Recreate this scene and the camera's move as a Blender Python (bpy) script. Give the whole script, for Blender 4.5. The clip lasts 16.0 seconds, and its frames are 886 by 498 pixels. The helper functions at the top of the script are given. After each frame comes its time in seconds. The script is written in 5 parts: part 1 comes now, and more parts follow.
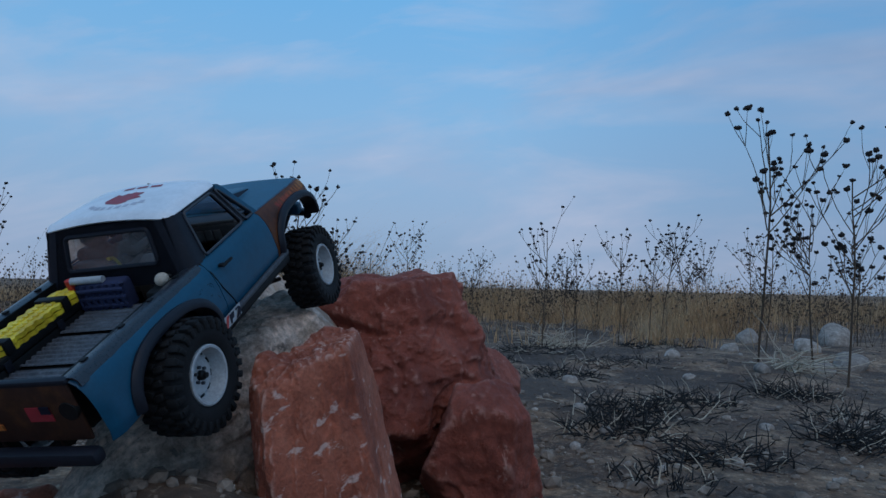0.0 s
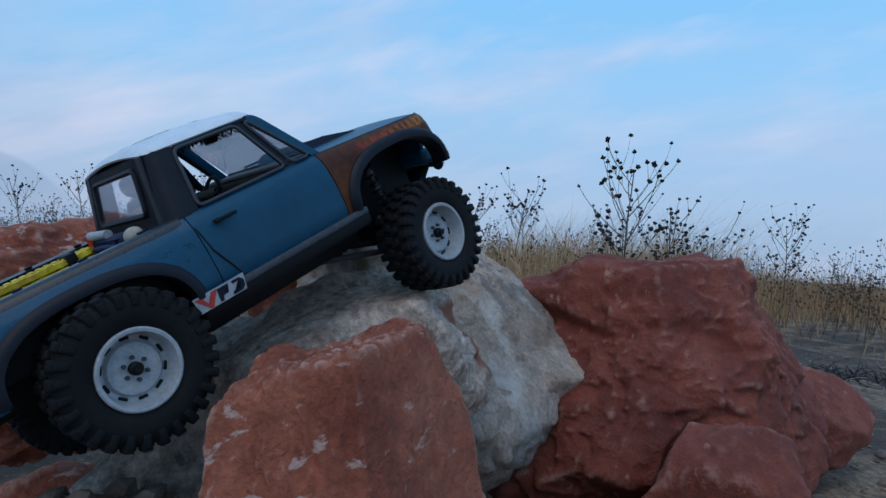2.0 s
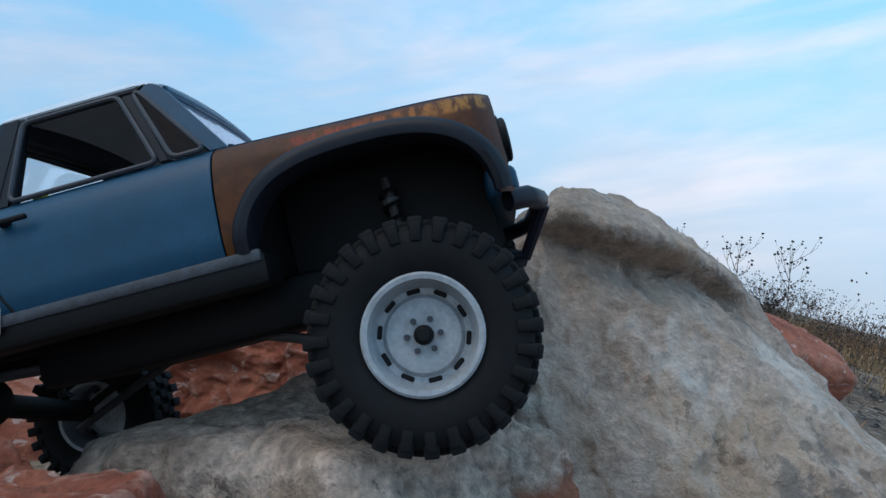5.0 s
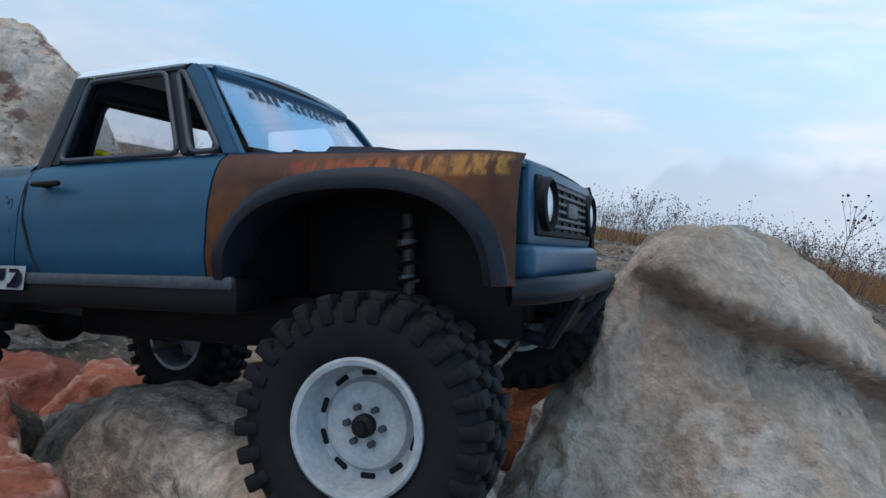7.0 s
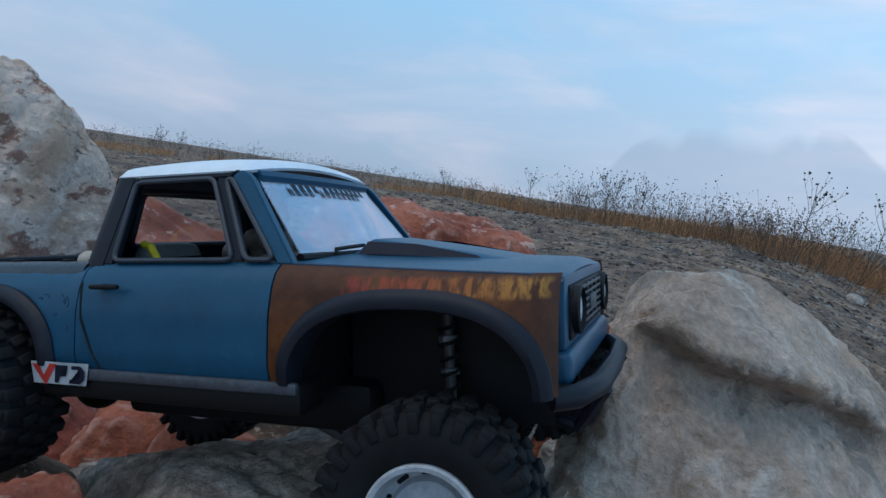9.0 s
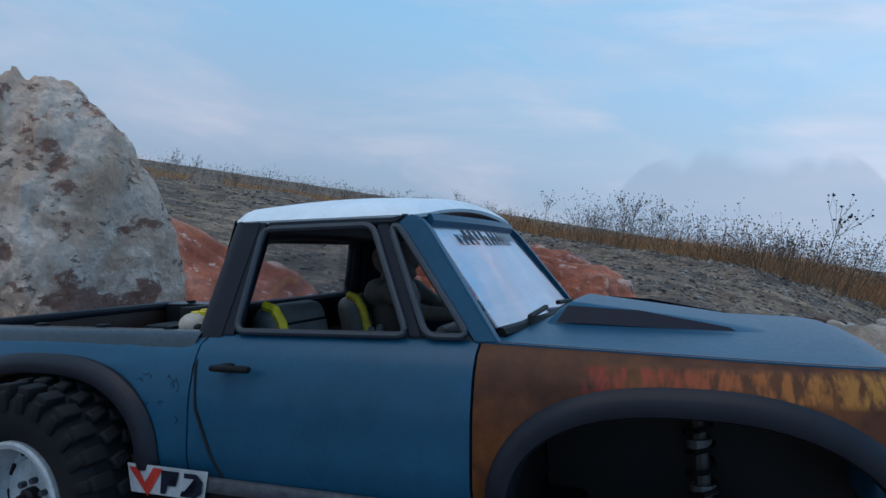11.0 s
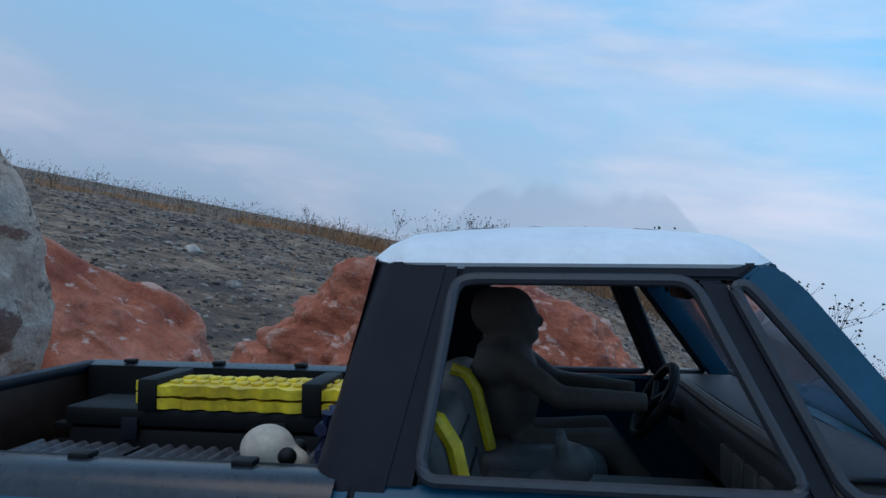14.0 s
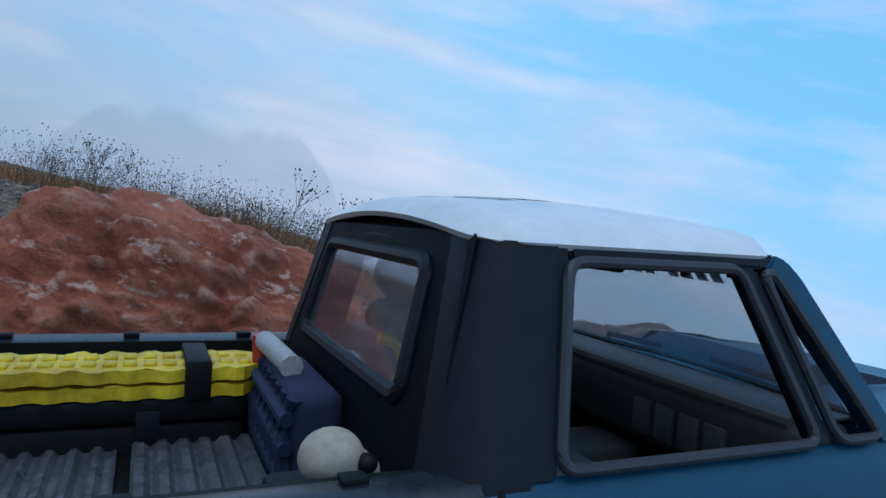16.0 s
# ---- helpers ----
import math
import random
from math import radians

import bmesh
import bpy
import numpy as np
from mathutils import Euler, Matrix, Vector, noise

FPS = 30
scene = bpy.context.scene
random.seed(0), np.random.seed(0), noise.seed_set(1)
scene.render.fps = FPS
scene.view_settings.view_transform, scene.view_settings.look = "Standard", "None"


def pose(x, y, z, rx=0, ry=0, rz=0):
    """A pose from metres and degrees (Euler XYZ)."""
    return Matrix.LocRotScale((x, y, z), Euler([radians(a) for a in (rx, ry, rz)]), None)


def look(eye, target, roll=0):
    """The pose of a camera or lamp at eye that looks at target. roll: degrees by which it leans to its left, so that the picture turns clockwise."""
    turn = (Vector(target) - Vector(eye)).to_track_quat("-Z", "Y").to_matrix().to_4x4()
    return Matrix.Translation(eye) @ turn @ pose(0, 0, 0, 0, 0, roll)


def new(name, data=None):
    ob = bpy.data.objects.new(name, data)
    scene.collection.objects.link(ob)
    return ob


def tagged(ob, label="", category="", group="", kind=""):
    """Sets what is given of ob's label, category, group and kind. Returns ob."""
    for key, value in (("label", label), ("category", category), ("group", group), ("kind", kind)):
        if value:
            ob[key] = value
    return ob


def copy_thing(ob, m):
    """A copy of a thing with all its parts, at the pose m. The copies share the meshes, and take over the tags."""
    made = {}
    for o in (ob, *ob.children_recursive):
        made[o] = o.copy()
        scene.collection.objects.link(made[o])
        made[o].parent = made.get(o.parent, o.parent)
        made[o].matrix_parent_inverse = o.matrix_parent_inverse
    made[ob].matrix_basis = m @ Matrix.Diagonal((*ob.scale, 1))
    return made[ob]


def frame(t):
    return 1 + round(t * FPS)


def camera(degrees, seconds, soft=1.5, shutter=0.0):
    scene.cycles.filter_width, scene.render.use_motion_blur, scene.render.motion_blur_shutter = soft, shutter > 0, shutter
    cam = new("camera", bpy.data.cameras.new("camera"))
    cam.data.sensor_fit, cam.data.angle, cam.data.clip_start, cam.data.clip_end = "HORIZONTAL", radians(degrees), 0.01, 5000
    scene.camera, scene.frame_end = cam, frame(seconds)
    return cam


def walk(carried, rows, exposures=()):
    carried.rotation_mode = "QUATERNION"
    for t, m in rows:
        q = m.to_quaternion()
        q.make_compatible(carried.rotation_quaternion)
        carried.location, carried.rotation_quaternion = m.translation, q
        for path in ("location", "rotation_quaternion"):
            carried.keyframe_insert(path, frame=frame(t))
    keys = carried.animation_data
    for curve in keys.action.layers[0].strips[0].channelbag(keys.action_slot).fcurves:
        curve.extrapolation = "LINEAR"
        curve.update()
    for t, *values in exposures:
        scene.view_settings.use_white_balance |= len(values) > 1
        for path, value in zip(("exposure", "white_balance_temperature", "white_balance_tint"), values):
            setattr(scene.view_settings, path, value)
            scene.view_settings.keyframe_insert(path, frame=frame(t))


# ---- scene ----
cam = camera(68.0, 16.0)
PATH = [
    (0, (-0.4758, -0.5180, 0.4819), (1.4107, -0.0660, -0.0047), -8.57),
    (0.5, (-0.3900, -0.5209, 0.4604), (1.3834, 0.2128, -0.1027), -11.29),
    (1, (-0.2593, -0.5140, 0.4249), (1.5605, 0.1186, -0.1121), -7.60),
    (1.5, (-0.1730, -0.5614, 0.3952), (1.5558, 0.3174, -0.0936), -10.71),
    (2, (-0.0930, -0.6183, 0.3441), (1.2761, 0.8057, 0.0313), -13.29),
    (2.5, (-0.0095, -0.6335, 0.3044), (1.1967, 0.9590, 0.2094), -13.48),
    (3, (0.0990, -0.6185, 0.2675), (1.0044, 1.1632, 0.3434), -14.13),
    (3.5, (0.1854, -0.5747, 0.2362), (0.6482, 1.3657, 0.3801), -13.12),
    (4, (0.2684, -0.5346, 0.2435), (0.4652, 1.4468, 0.4313), -11.54),
    (4.2, (0.3047, -0.5202, 0.2454), (0.4800, 1.4633, 0.4323), -10.77),
    (6.5, (0.4807, -0.3659, 0.3462), (-0.2539, 1.4909, 0.2338), 10.03),
    (7, (0.4958, -0.3776, 0.3565), (-0.2310, 1.4796, 0.2056), 10.03),
    (7.5, (0.5244, -0.3826, 0.3692), (-0.2069, 1.4722, 0.2120), 9.58),
    (8, (0.5128, -0.4030, 0.3925), (-0.1355, 1.4828, 0.2389), 9.64),
    (8.5, (0.4919, -0.4176, 0.4133), (-0.0597, 1.4970, 0.2408), 9.05),
    (9, (0.4617, -0.4203, 0.4168), (-0.1723, 1.4664, 0.2213), 8.85),
    (9.5, (0.4277, -0.4042, 0.4159), (-0.2418, 1.4702, 0.2198), 8.56),
    (10, (0.3999, -0.3931, 0.4159), (-0.3019, 1.4703, 0.2289), 8.48),
    (12.5, (0.2329, -0.3032, 0.4017), (-0.2378, 1.6401, 0.3577), 9.72),
    (13, (0.2073, -0.2866, 0.3980), (-0.1588, 1.6794, 0.3697), 10.39),
    (13.5, (0.1833, -0.2727, 0.3958), (-0.1170, 1.7046, 0.3818), 10.78),
    (14, (0.1584, -0.2629, 0.3945), (-0.0659, 1.7245, 0.3969), 11.12),
    (14.5, (0.1330, -0.2550, 0.3914), (0.0322, 1.7423, 0.4165), 12.06),
    (15, (0.1042, -0.2440, 0.3841), (0.2852, 1.7458, 0.4736), 14.40),
    (15.5, (0.0740, -0.2300, 0.3803), (0.6587, 1.6812, 0.4548), 14.71),
    (16, (0.0445, -0.2275, 0.3779), (0.9028, 1.5779, 0.4409), 13.96),
]
walk(cam, [(t, look(eye, target, roll)) for t, eye, target, roll in PATH],
     exposures=[(0, -0.66, 6050, 10), (1.5, -0.28, 6250, 10), (3, -0.25, 6400, 10), (4.2, -0.03, 6900, 10), (6.5, 0.40, 7800, 12), (7.5, 0.38, 7600, 12), (8.5, 0.12, 7000, 10), (10, 0.04, 6900, 10), (12.5, -0.15, 6700, 10), (16, -0.11, 6550, 10)])

# world: pale evening sky with long thin clouds, weak wide sun
world = bpy.data.worlds.new("evening_sky")
scene.world = world
world.use_nodes = True
wn, wl = world.node_tree.nodes, world.node_tree.links
wn.clear()


def node(tree, kind, **values):
    n = tree.nodes.new(kind)
    for k, v in values.items():
        if k in n.inputs:
            n.inputs[k].default_value = v
    return n


def ramp(tree, stops, source):
    r = tree.nodes.new("ShaderNodeValToRGB")
    e = r.color_ramp.elements
    e[0].position, e[0].color = stops[0][0], (*stops[0][1], 1)
    e[1].position, e[1].color = stops[1][0], (*stops[1][1], 1)
    for p, c in stops[2:]:
        s = e.new(p)
        s.color = (*c, 1)
    tree.links.new(source, r.inputs[0])
    return r


def mixer(tree, kind, a, b, fac):
    m = tree.nodes.new("ShaderNodeMix")
    m.data_type, m.blend_type = "RGBA", kind
    for sock, v in ((0, fac), (6, a), (7, b)):
        if hasattr(v, "is_linked"):
            tree.links.new(v, m.inputs[sock])
        else:
            m.inputs[sock].default_value = v if sock == 0 else (*v, 1)
    return m.outputs[2]


wt = world.node_tree
coord = wt.nodes.new("ShaderNodeTexCoord")
split = wt.nodes.new("ShaderNodeSeparateXYZ")
wt.links.new(coord.outputs["Generated"], split.inputs[0])
# the open side of the hill sees far below the level, so the haze band follows the slope
dotp = wt.nodes.new("ShaderNodeVectorMath")
dotp.operation = "DOT_PRODUCT"
dotp.inputs[1].default_value = (0.326, -0.096, 0.94)
wt.links.new(coord.outputs["Generated"], dotp.inputs[0])
low = wt.nodes.new("ShaderNodeMath")
low.operation = "MAXIMUM"
wt.links.new(dotp.outputs["Value"], low.inputs[0])
wt.links.new(split.outputs["Z"], low.inputs[1])
grad = ramp(wt, [(0.0, (0.30, 0.40, 0.54)), (0.10, (0.34, 0.48, 0.66)), (0.25, (0.28, 0.52, 0.78)), (0.45, (0.17, 0.48, 0.83)), (0.7, (0.12, 0.42, 0.80))], low.outputs[0])
mapv = wt.nodes.new("ShaderNodeMapping")
mapv.inputs["Rotation"].default_value = (0.25, 0.12, 0.5)
mapv.inputs["Scale"].default_value = (1.3, 1.6, 5.5)
wt.links.new(coord.outputs["Generated"], mapv.inputs[0])
cn = node(wt, "ShaderNodeTexNoise", Scale=1.5, Detail=9.0, Roughness=0.58, Distortion=0.4)
wt.links.new(mapv.outputs[0], cn.inputs["Vector"])
cloud = ramp(wt, [(0.42, (0, 0, 0)), (0.68, (1, 1, 1))], cn.outputs["Fac"])
cfac = wt.nodes.new("ShaderNodeMath")
cfac.operation = "MULTIPLY"
cfac.inputs[1].default_value = 0.62
wt.links.new(cloud.outputs[0], cfac.inputs[0])
cn2 = node(wt, "ShaderNodeTexNoise", Scale=3.5, Detail=3.0)
wt.links.new(mapv.outputs[0], cn2.inputs["Vector"])
ccol = ramp(wt, [(0.35, (0.43, 0.50, 0.66)), (0.62, (0.66, 0.64, 0.74))], cn2.outputs["Fac"])
skyc = mixer(wt, "MIX", grad.outputs[0], ccol.outputs[0], cfac.outputs[0])
flatv = wt.nodes.new("ShaderNodeMapping")
flatv.inputs["Scale"].default_value = (9, 9, 0.6)
wt.links.new(coord.outputs["Generated"], flatv.inputs[0])
bn = node(wt, "ShaderNodeTexNoise", Scale=1.0, Detail=3.0, Roughness=0.55)
wt.links.new(flatv.outputs[0], bn.inputs["Vector"])
toward = wt.nodes.new("ShaderNodeVectorMath")
toward.operation = "DOT_PRODUCT"
toward.inputs[1].default_value = (math.cos(radians(85)), math.sin(radians(85)), 0)
wt.links.new(coord.outputs["Generated"], toward.inputs[0])
win = wt.nodes.new("ShaderNodeMapRange")
win.inputs["From Min"].default_value, win.inputs["From Max"].default_value = 0.90, 0.985
win.inputs["To Min"].default_value, win.inputs["To Max"].default_value = -1.2, 0.068
wt.links.new(toward.outputs["Value"], win.inputs["Value"])
topm = wt.nodes.new("ShaderNodeMath")
topm.operation = "MULTIPLY_ADD"
topm.inputs[1].default_value = 0.13
wt.links.new(bn.outputs["Fac"], topm.inputs[0])
wt.links.new(win.outputs[0], topm.inputs[2])
dif = wt.nodes.new("ShaderNodeMath")
dif.operation = "SUBTRACT"
wt.links.new(topm.outputs[0], dif.inputs[0])
wt.links.new(split.outputs["Z"], dif.inputs[1])
bank = ramp(wt, [(0.0, (0, 0, 0)), (0.022, (0.55, 0.55, 0.55))], dif.outputs[0])
skyc = mixer(wt, "MIX", skyc, (0.27, 0.37, 0.52), bank.outputs[0])
# the sky is duller towards the hill
west = wt.nodes.new("ShaderNodeVectorMath")
west.operation = "DOT_PRODUCT"
west.inputs[1].default_value = (-0.77, 0.64, 0)
wt.links.new(coord.outputs["Generated"], west.inputs[0])
dull = ramp(wt, [(0.30, (1, 1, 1)), (0.95, (0.74, 0.78, 0.82))], west.outputs["Value"])
skyc = mixer(wt, "MULTIPLY", skyc, dull.outputs[0], 1.0)
south = wt.nodes.new("ShaderNodeVectorMath")
south.operation = "DOT_PRODUCT"
south.inputs[1].default_value = (0.80, -0.60, 0)
wt.links.new(coord.outputs["Generated"], south.inputs[0])
dull = ramp(wt, [(0.72, (1, 1, 1)), (1.0, (0.66, 0.72, 0.78))], south.outputs["Value"])
skyc = mixer(wt, "MULTIPLY", skyc, dull.outputs[0], 1.0)
nish = wt.nodes.new("ShaderNodeTexSky")
nish.sky_type, nish.sun_disc = "NISHITA", False
nish.sun_elevation, nish.sun_rotation = radians(50), radians(120)
up = wt.nodes.new("ShaderNodeVectorMath")
up.operation = "MULTIPLY_ADD"
up.inputs[1].default_value, up.inputs[2].default_value = (1, 1, 0.7), (0, 0, 0.45)
wt.links.new(coord.outputs["Generated"], up.inputs[0])
wt.links.new(up.outputs[0], nish.inputs["Vector"])
bg1 = node(wt, "ShaderNodeBackground", Strength=1.34)
wt.links.new(skyc, bg1.inputs[0])
bg2 = node(wt, "ShaderNodeBackground", Strength=0.008)
wt.links.new(nish.outputs[0], bg2.inputs[0])
addw = wt.nodes.new("ShaderNodeAddShader")
wt.links.new(bg1.outputs[0], addw.inputs[0])
wt.links.new(bg2.outputs[0], addw.inputs[1])
wout = wt.nodes.new("ShaderNodeOutputWorld")
wt.links.new(addw.outputs[0], wout.inputs[0])

sun = new("sun", bpy.data.lights.new("sun", "SUN"))
sun.data.energy, sun.data.angle, sun.data.color = 0.95, radians(50), (1.0, 0.82, 0.62)
sun.matrix_world = look((-1.9, -2.0, 6), (0, 0, 0))


# ---- materials ----
def material(name, stops, scale=8.0, rough=0.8, metal=0.0, bump=0.3, fine=60.0, speck=0.25, stretch=(1, 1, 1), spec=0.5, coat=0.0, vary=0.0, space="Object", depth=0.004, twist=0.12):
    m = bpy.data.materials.new(name)
    m.use_nodes = True
    t = m.node_tree
    b = t.nodes["Principled BSDF"]
    tc = t.nodes.new("ShaderNodeTexCoord")
    mp = t.nodes.new("ShaderNodeMapping")
    mp.inputs["Scale"].default_value = stretch
    t.links.new(tc.outputs[space], mp.inputs[0])
    n1 = node(t, "ShaderNodeTexNoise", Scale=scale, Detail=6.0, Roughness=0.6, Distortion=twist)
    n2 = node(t, "ShaderNodeTexNoise", Scale=fine, Detail=4.0, Roughness=0.65)
    n3 = node(t, "ShaderNodeTexNoise", Scale=(scale * fine) ** 0.5, Detail=8.0, Roughness=0.72, Distortion=twist)
    for n in (n1, n2, n3):
        t.links.new(mp.outputs[0], n.inputs["Vector"])
    r = ramp(t, stops, n1.outputs["Fac"])
    sp = ramp(t, [(0.3, (1 - speck,) * 3), (0.7, (1 + speck * 0.6,) * 3)], n2.outputs["Fac"])
    col = mixer(t, "MULTIPLY", r.outputs[0], sp.outputs[0], 1.0)
    sp3 = ramp(t, [(0.34, (1 - speck,) * 3), (0.66, (1 + speck * 0.7,) * 3)], n3.outputs["Fac"])
    col = mixer(t, "MULTIPLY", col, sp3.outputs[0], 1.0)
    if vary:
        oi = t.nodes.new("ShaderNodeObjectInfo")
        vr = ramp(t, [(0.0, (1 - vary,) * 3), (1.0, (1 + vary,) * 3)], oi.outputs["Random"])
        col = mixer(t, "MULTIPLY", col, vr.outputs[0], 1.0)
    t.links.new(col, b.inputs["Base Color"])
    b.inputs["Metallic"].default_value = metal
    b.inputs["Specular IOR Level"].default_value = spec
    b.inputs["Coat Weight"].default_value = coat
    rr = t.nodes.new("ShaderNodeMapRange")
    rr.inputs["To Min"].default_value, rr.inputs["To Max"].default_value = max(0.03, rough - 0.12), min(1, rough + 0.12)
    t.links.new(n2.outputs["Fac"], rr.inputs["Value"])
    t.links.new(rr.outputs[0], b.inputs["Roughness"])
    if bump:
        mul = t.nodes.new("ShaderNodeMath")
        mul.operation = "ADD"
        half = t.nodes.new("ShaderNodeMath")
        half.operation = "MULTIPLY"
        half.inputs[1].default_value = 0.35
        t.links.new(n2.outputs["Fac"], half.inputs[0])
        t.links.new(n3.outputs["Fac"], mul.inputs[0])
        t.links.new(half.outputs[0], mul.inputs[1])
        bp = t.nodes.new("ShaderNodeBump")
        bp.inputs["Strength"].default_value, bp.inputs["Distance"].default_value = bump, depth
        t.links.new(mul.outputs[0], bp.inputs["Height"])
        t.links.new(bp.outputs[0], b.inputs["Normal"])
    return m


def flat(name, c, rough=0.6, metal=0.0, bump=0.1, speck=0.15, **kw):
    return material(name, [(0.3, tuple(v * 0.88 for v in c)), (0.7, tuple(min(1, v * 1.1) for v in c))], scale=kw.pop("scale", 25.0), rough=rough, metal=metal, bump=bump, speck=speck, depth=kw.pop("depth", 0.0006), fine=kw.pop("fine", 400.0), **kw)


def add_layer(m, colour, scale, lo, hi, stretch=(1, 1, 1), space="Object", amount=1.0, detail=8.0, offset=(0, 0, 0)):
    """A second colour over m's own, in patches of a noise."""
    t = m.node_tree
    b = t.nodes["Principled BSDF"]
    old = b.inputs["Base Color"].links[0].from_socket
    tc = t.nodes.new("ShaderNodeTexCoord")
    mp = t.nodes.new("ShaderNodeMapping")
    mp.inputs["Scale"].default_value, mp.inputs["Location"].default_value = stretch, offset
    t.links.new(tc.outputs[space], mp.inputs[0])
    n = node(t, "ShaderNodeTexNoise", Scale=scale, Detail=detail, Roughness=0.65, Distortion=0.25)
    t.links.new(mp.outputs[0], n.inputs["Vector"])
    r = ramp(t, [(lo, (0, 0, 0)), (hi, (amount,) * 3)], n.outputs["Fac"])
    t.links.new(mixer(t, "MIX", old, colour, r.outputs[0]), b.inputs["Base Color"])
    return m


def edge_scuff(m, colour, amount=0.75):
    """Rubbed pale edges: the worn convex edges of the rock, broken up by a noise."""
    t = m.node_tree
    b = t.nodes["Principled BSDF"]
    old = b.inputs["Base Color"].links[0].from_socket
    g = t.nodes.new("ShaderNodeNewGeometry")
    tc = t.nodes.new("ShaderNodeTexCoord")
    n = node(t, "ShaderNodeTexNoise", Scale=30.0, Detail=6.0, Roughness=0.7)
    t.links.new(tc.outputs["Object"], n.inputs["Vector"])
    r = ramp(t, [(0.515, (0, 0, 0)), (0.56, (1, 1, 1))], g.outputs["Pointiness"])
    r2 = ramp(t, [(0.42, (0, 0, 0)), (0.60, (amount,) * 3)], n.outputs["Fac"])
    k = t.nodes.new("ShaderNodeMath")
    k.operation = "MULTIPLY"
    t.links.new(r.outputs[0], k.inputs[0])
    t.links.new(r2.outputs[0], k.inputs[1])
    t.links.new(mixer(t, "MIX", old, colour, k.outputs[0]), b.inputs["Base Color"])


RED = material("red_sandstone", [(0.34, (0.24, 0.056, 0.028)), (0.48, (0.38, 0.103, 0.054)), (0.60, (0.46, 0.145, 0.082)), (0.72, (0.52, 0.20, 0.135))], scale=9, rough=0.85, bump=1.0, fine=240, depth=0.006, speck=0.26)
add_layer(RED, (0.62, 0.43, 0.36), 26.0, 0.59, 0.635, (1, 1, 2.2), amount=0.75)
edge_scuff(RED, (0.60, 0.36, 0.28))
add_layer(RED, (0.085, 0.022, 0.016), 7.0, 0.60, 0.68, (1, 1, 1.6), amount=0.55, offset=(2, 1, 0))
REDDARK = material("dark_red_sandstone", [(0.34, (0.17, 0.035, 0.020)), (0.52, (0.26, 0.060, 0.034)), (0.70, (0.33, 0.090, 0.055))], scale=6, rough=0.85, bump=1.0, fine=240, depth=0.006, speck=0.22)
add_layer(REDDARK, (0.50, 0.27, 0.21), 15.0, 0.63, 0.68, (1, 1.8, 1), amount=0.7)
edge_scuff(REDDARK, (0.50, 0.26, 0.20), 0.6)
ORANGE = material("orange_sandstone", [(0.34, (0.20, 0.050, 0.024)), (0.50, (0.34, 0.105, 0.052)), (0.66, (0.46, 0.20, 0.11))], scale=10, rough=0.88, bump=1.0, fine=100, depth=0.014, speck=0.42)
add_layer(ORANGE, (0.62, 0.44, 0.34), 18.0, 0.60, 0.68, amount=0.75)
PALE = material("pale_limestone", [(0.34, (0.44, 0.315, 0.235)), (0.5, (0.60, 0.455, 0.365)), (0.66, (0.74, 0.60, 0.50))], scale=6, rough=0.92, bump=1.0, fine=160, depth=0.016, speck=0.30)
add_layer(PALE, (0.54, 0.34, 0.21), 4.0, 0.50, 0.62, amount=0.65)
add_layer(PALE, (0.26, 0.215, 0.18), 5.5, 0.555, 0.575, amount=0.75, offset=(0.3, 2, 0.7))
add_layer(PALE, (0.13, 0.10, 0.08), 26.0, 0.62, 0.66, amount=0.6, offset=(1, 0.4, 2))
add_layer(PALE, (0.78, 0.70, 0.62), 3.2, 0.54, 0.62, (3.5, 3.5, 0.8), amount=0.7, offset=(5, 1, 0))
MOTTLE = material("mottled_limestone", [(0.34, (0.76, 0.52, 0.39)), (0.5, (0.90, 0.68, 0.55)), (0.66, (0.94, 0.77, 0.67))], scale=9, rough=0.9, bump=1.0, fine=120, depth=0.020, speck=0.18)
add_layer(MOTTLE, (0.64, 0.36, 0.22), 9.0, 0.47, 0.58, (1, 1, 1.2), amount=0.6, offset=(1, 4, 2))
add_layer(MOTTLE, (0.24, 0.085, 0.055), 15.0, 0.535, 0.575, (1, 1, 1.5), amount=0.8, detail=10)
add_layer(MOTTLE, (0.10, 0.06, 0.045), 24.0, 0.62, 0.65, (1, 1, 1.6), amount=0.75, offset=(3, 0, 1))
STAIN = material("white_and_orange_stone", [(0.34, (0.46, 0.31, 0.235)), (0.5, (0.64, 0.465, 0.365)), (0.66, (0.82, 0.63, 0.51))], scale=9, rough=0.9, bump=1.0, fine=120, depth=0.012, speck=0.5)
add_layer(STAIN, (0.20, 0.15, 0.115), 8.0, 0.56, 0.66, amount=0.5)
add_layer(STAIN, (0.10, 0.08, 0.065), 40.0, 0.60, 0.64, amount=0.7, offset=(1, 0.4, 2))
add_layer(STAIN, (0.42, 0.25, 0.13), 6.0, 0.56, 0.66, amount=0.5, offset=(2, 2, 2))
_t = STAIN.node_tree
_b = _t.nodes["Principled BSDF"]
_old = _b.inputs["Base Color"].links[0].from_socket
_tc = _t.nodes.new("ShaderNodeTexCoord")
_sx = _t.nodes.new("ShaderNodeSeparateXYZ")
_t.links.new(_tc.outputs["Object"], _sx.inputs[0])
_nz = node(_t, "ShaderNodeTexNoise", Scale=14.0, Detail=6.0)
_t.links.new(_tc.outputs["Object"], _nz.inputs["Vector"])
_ma = _t.nodes.new("ShaderNodeMath")
_ma.operation = "MULTIPLY_ADD"
_ma.inputs[1].default_value = 0.22
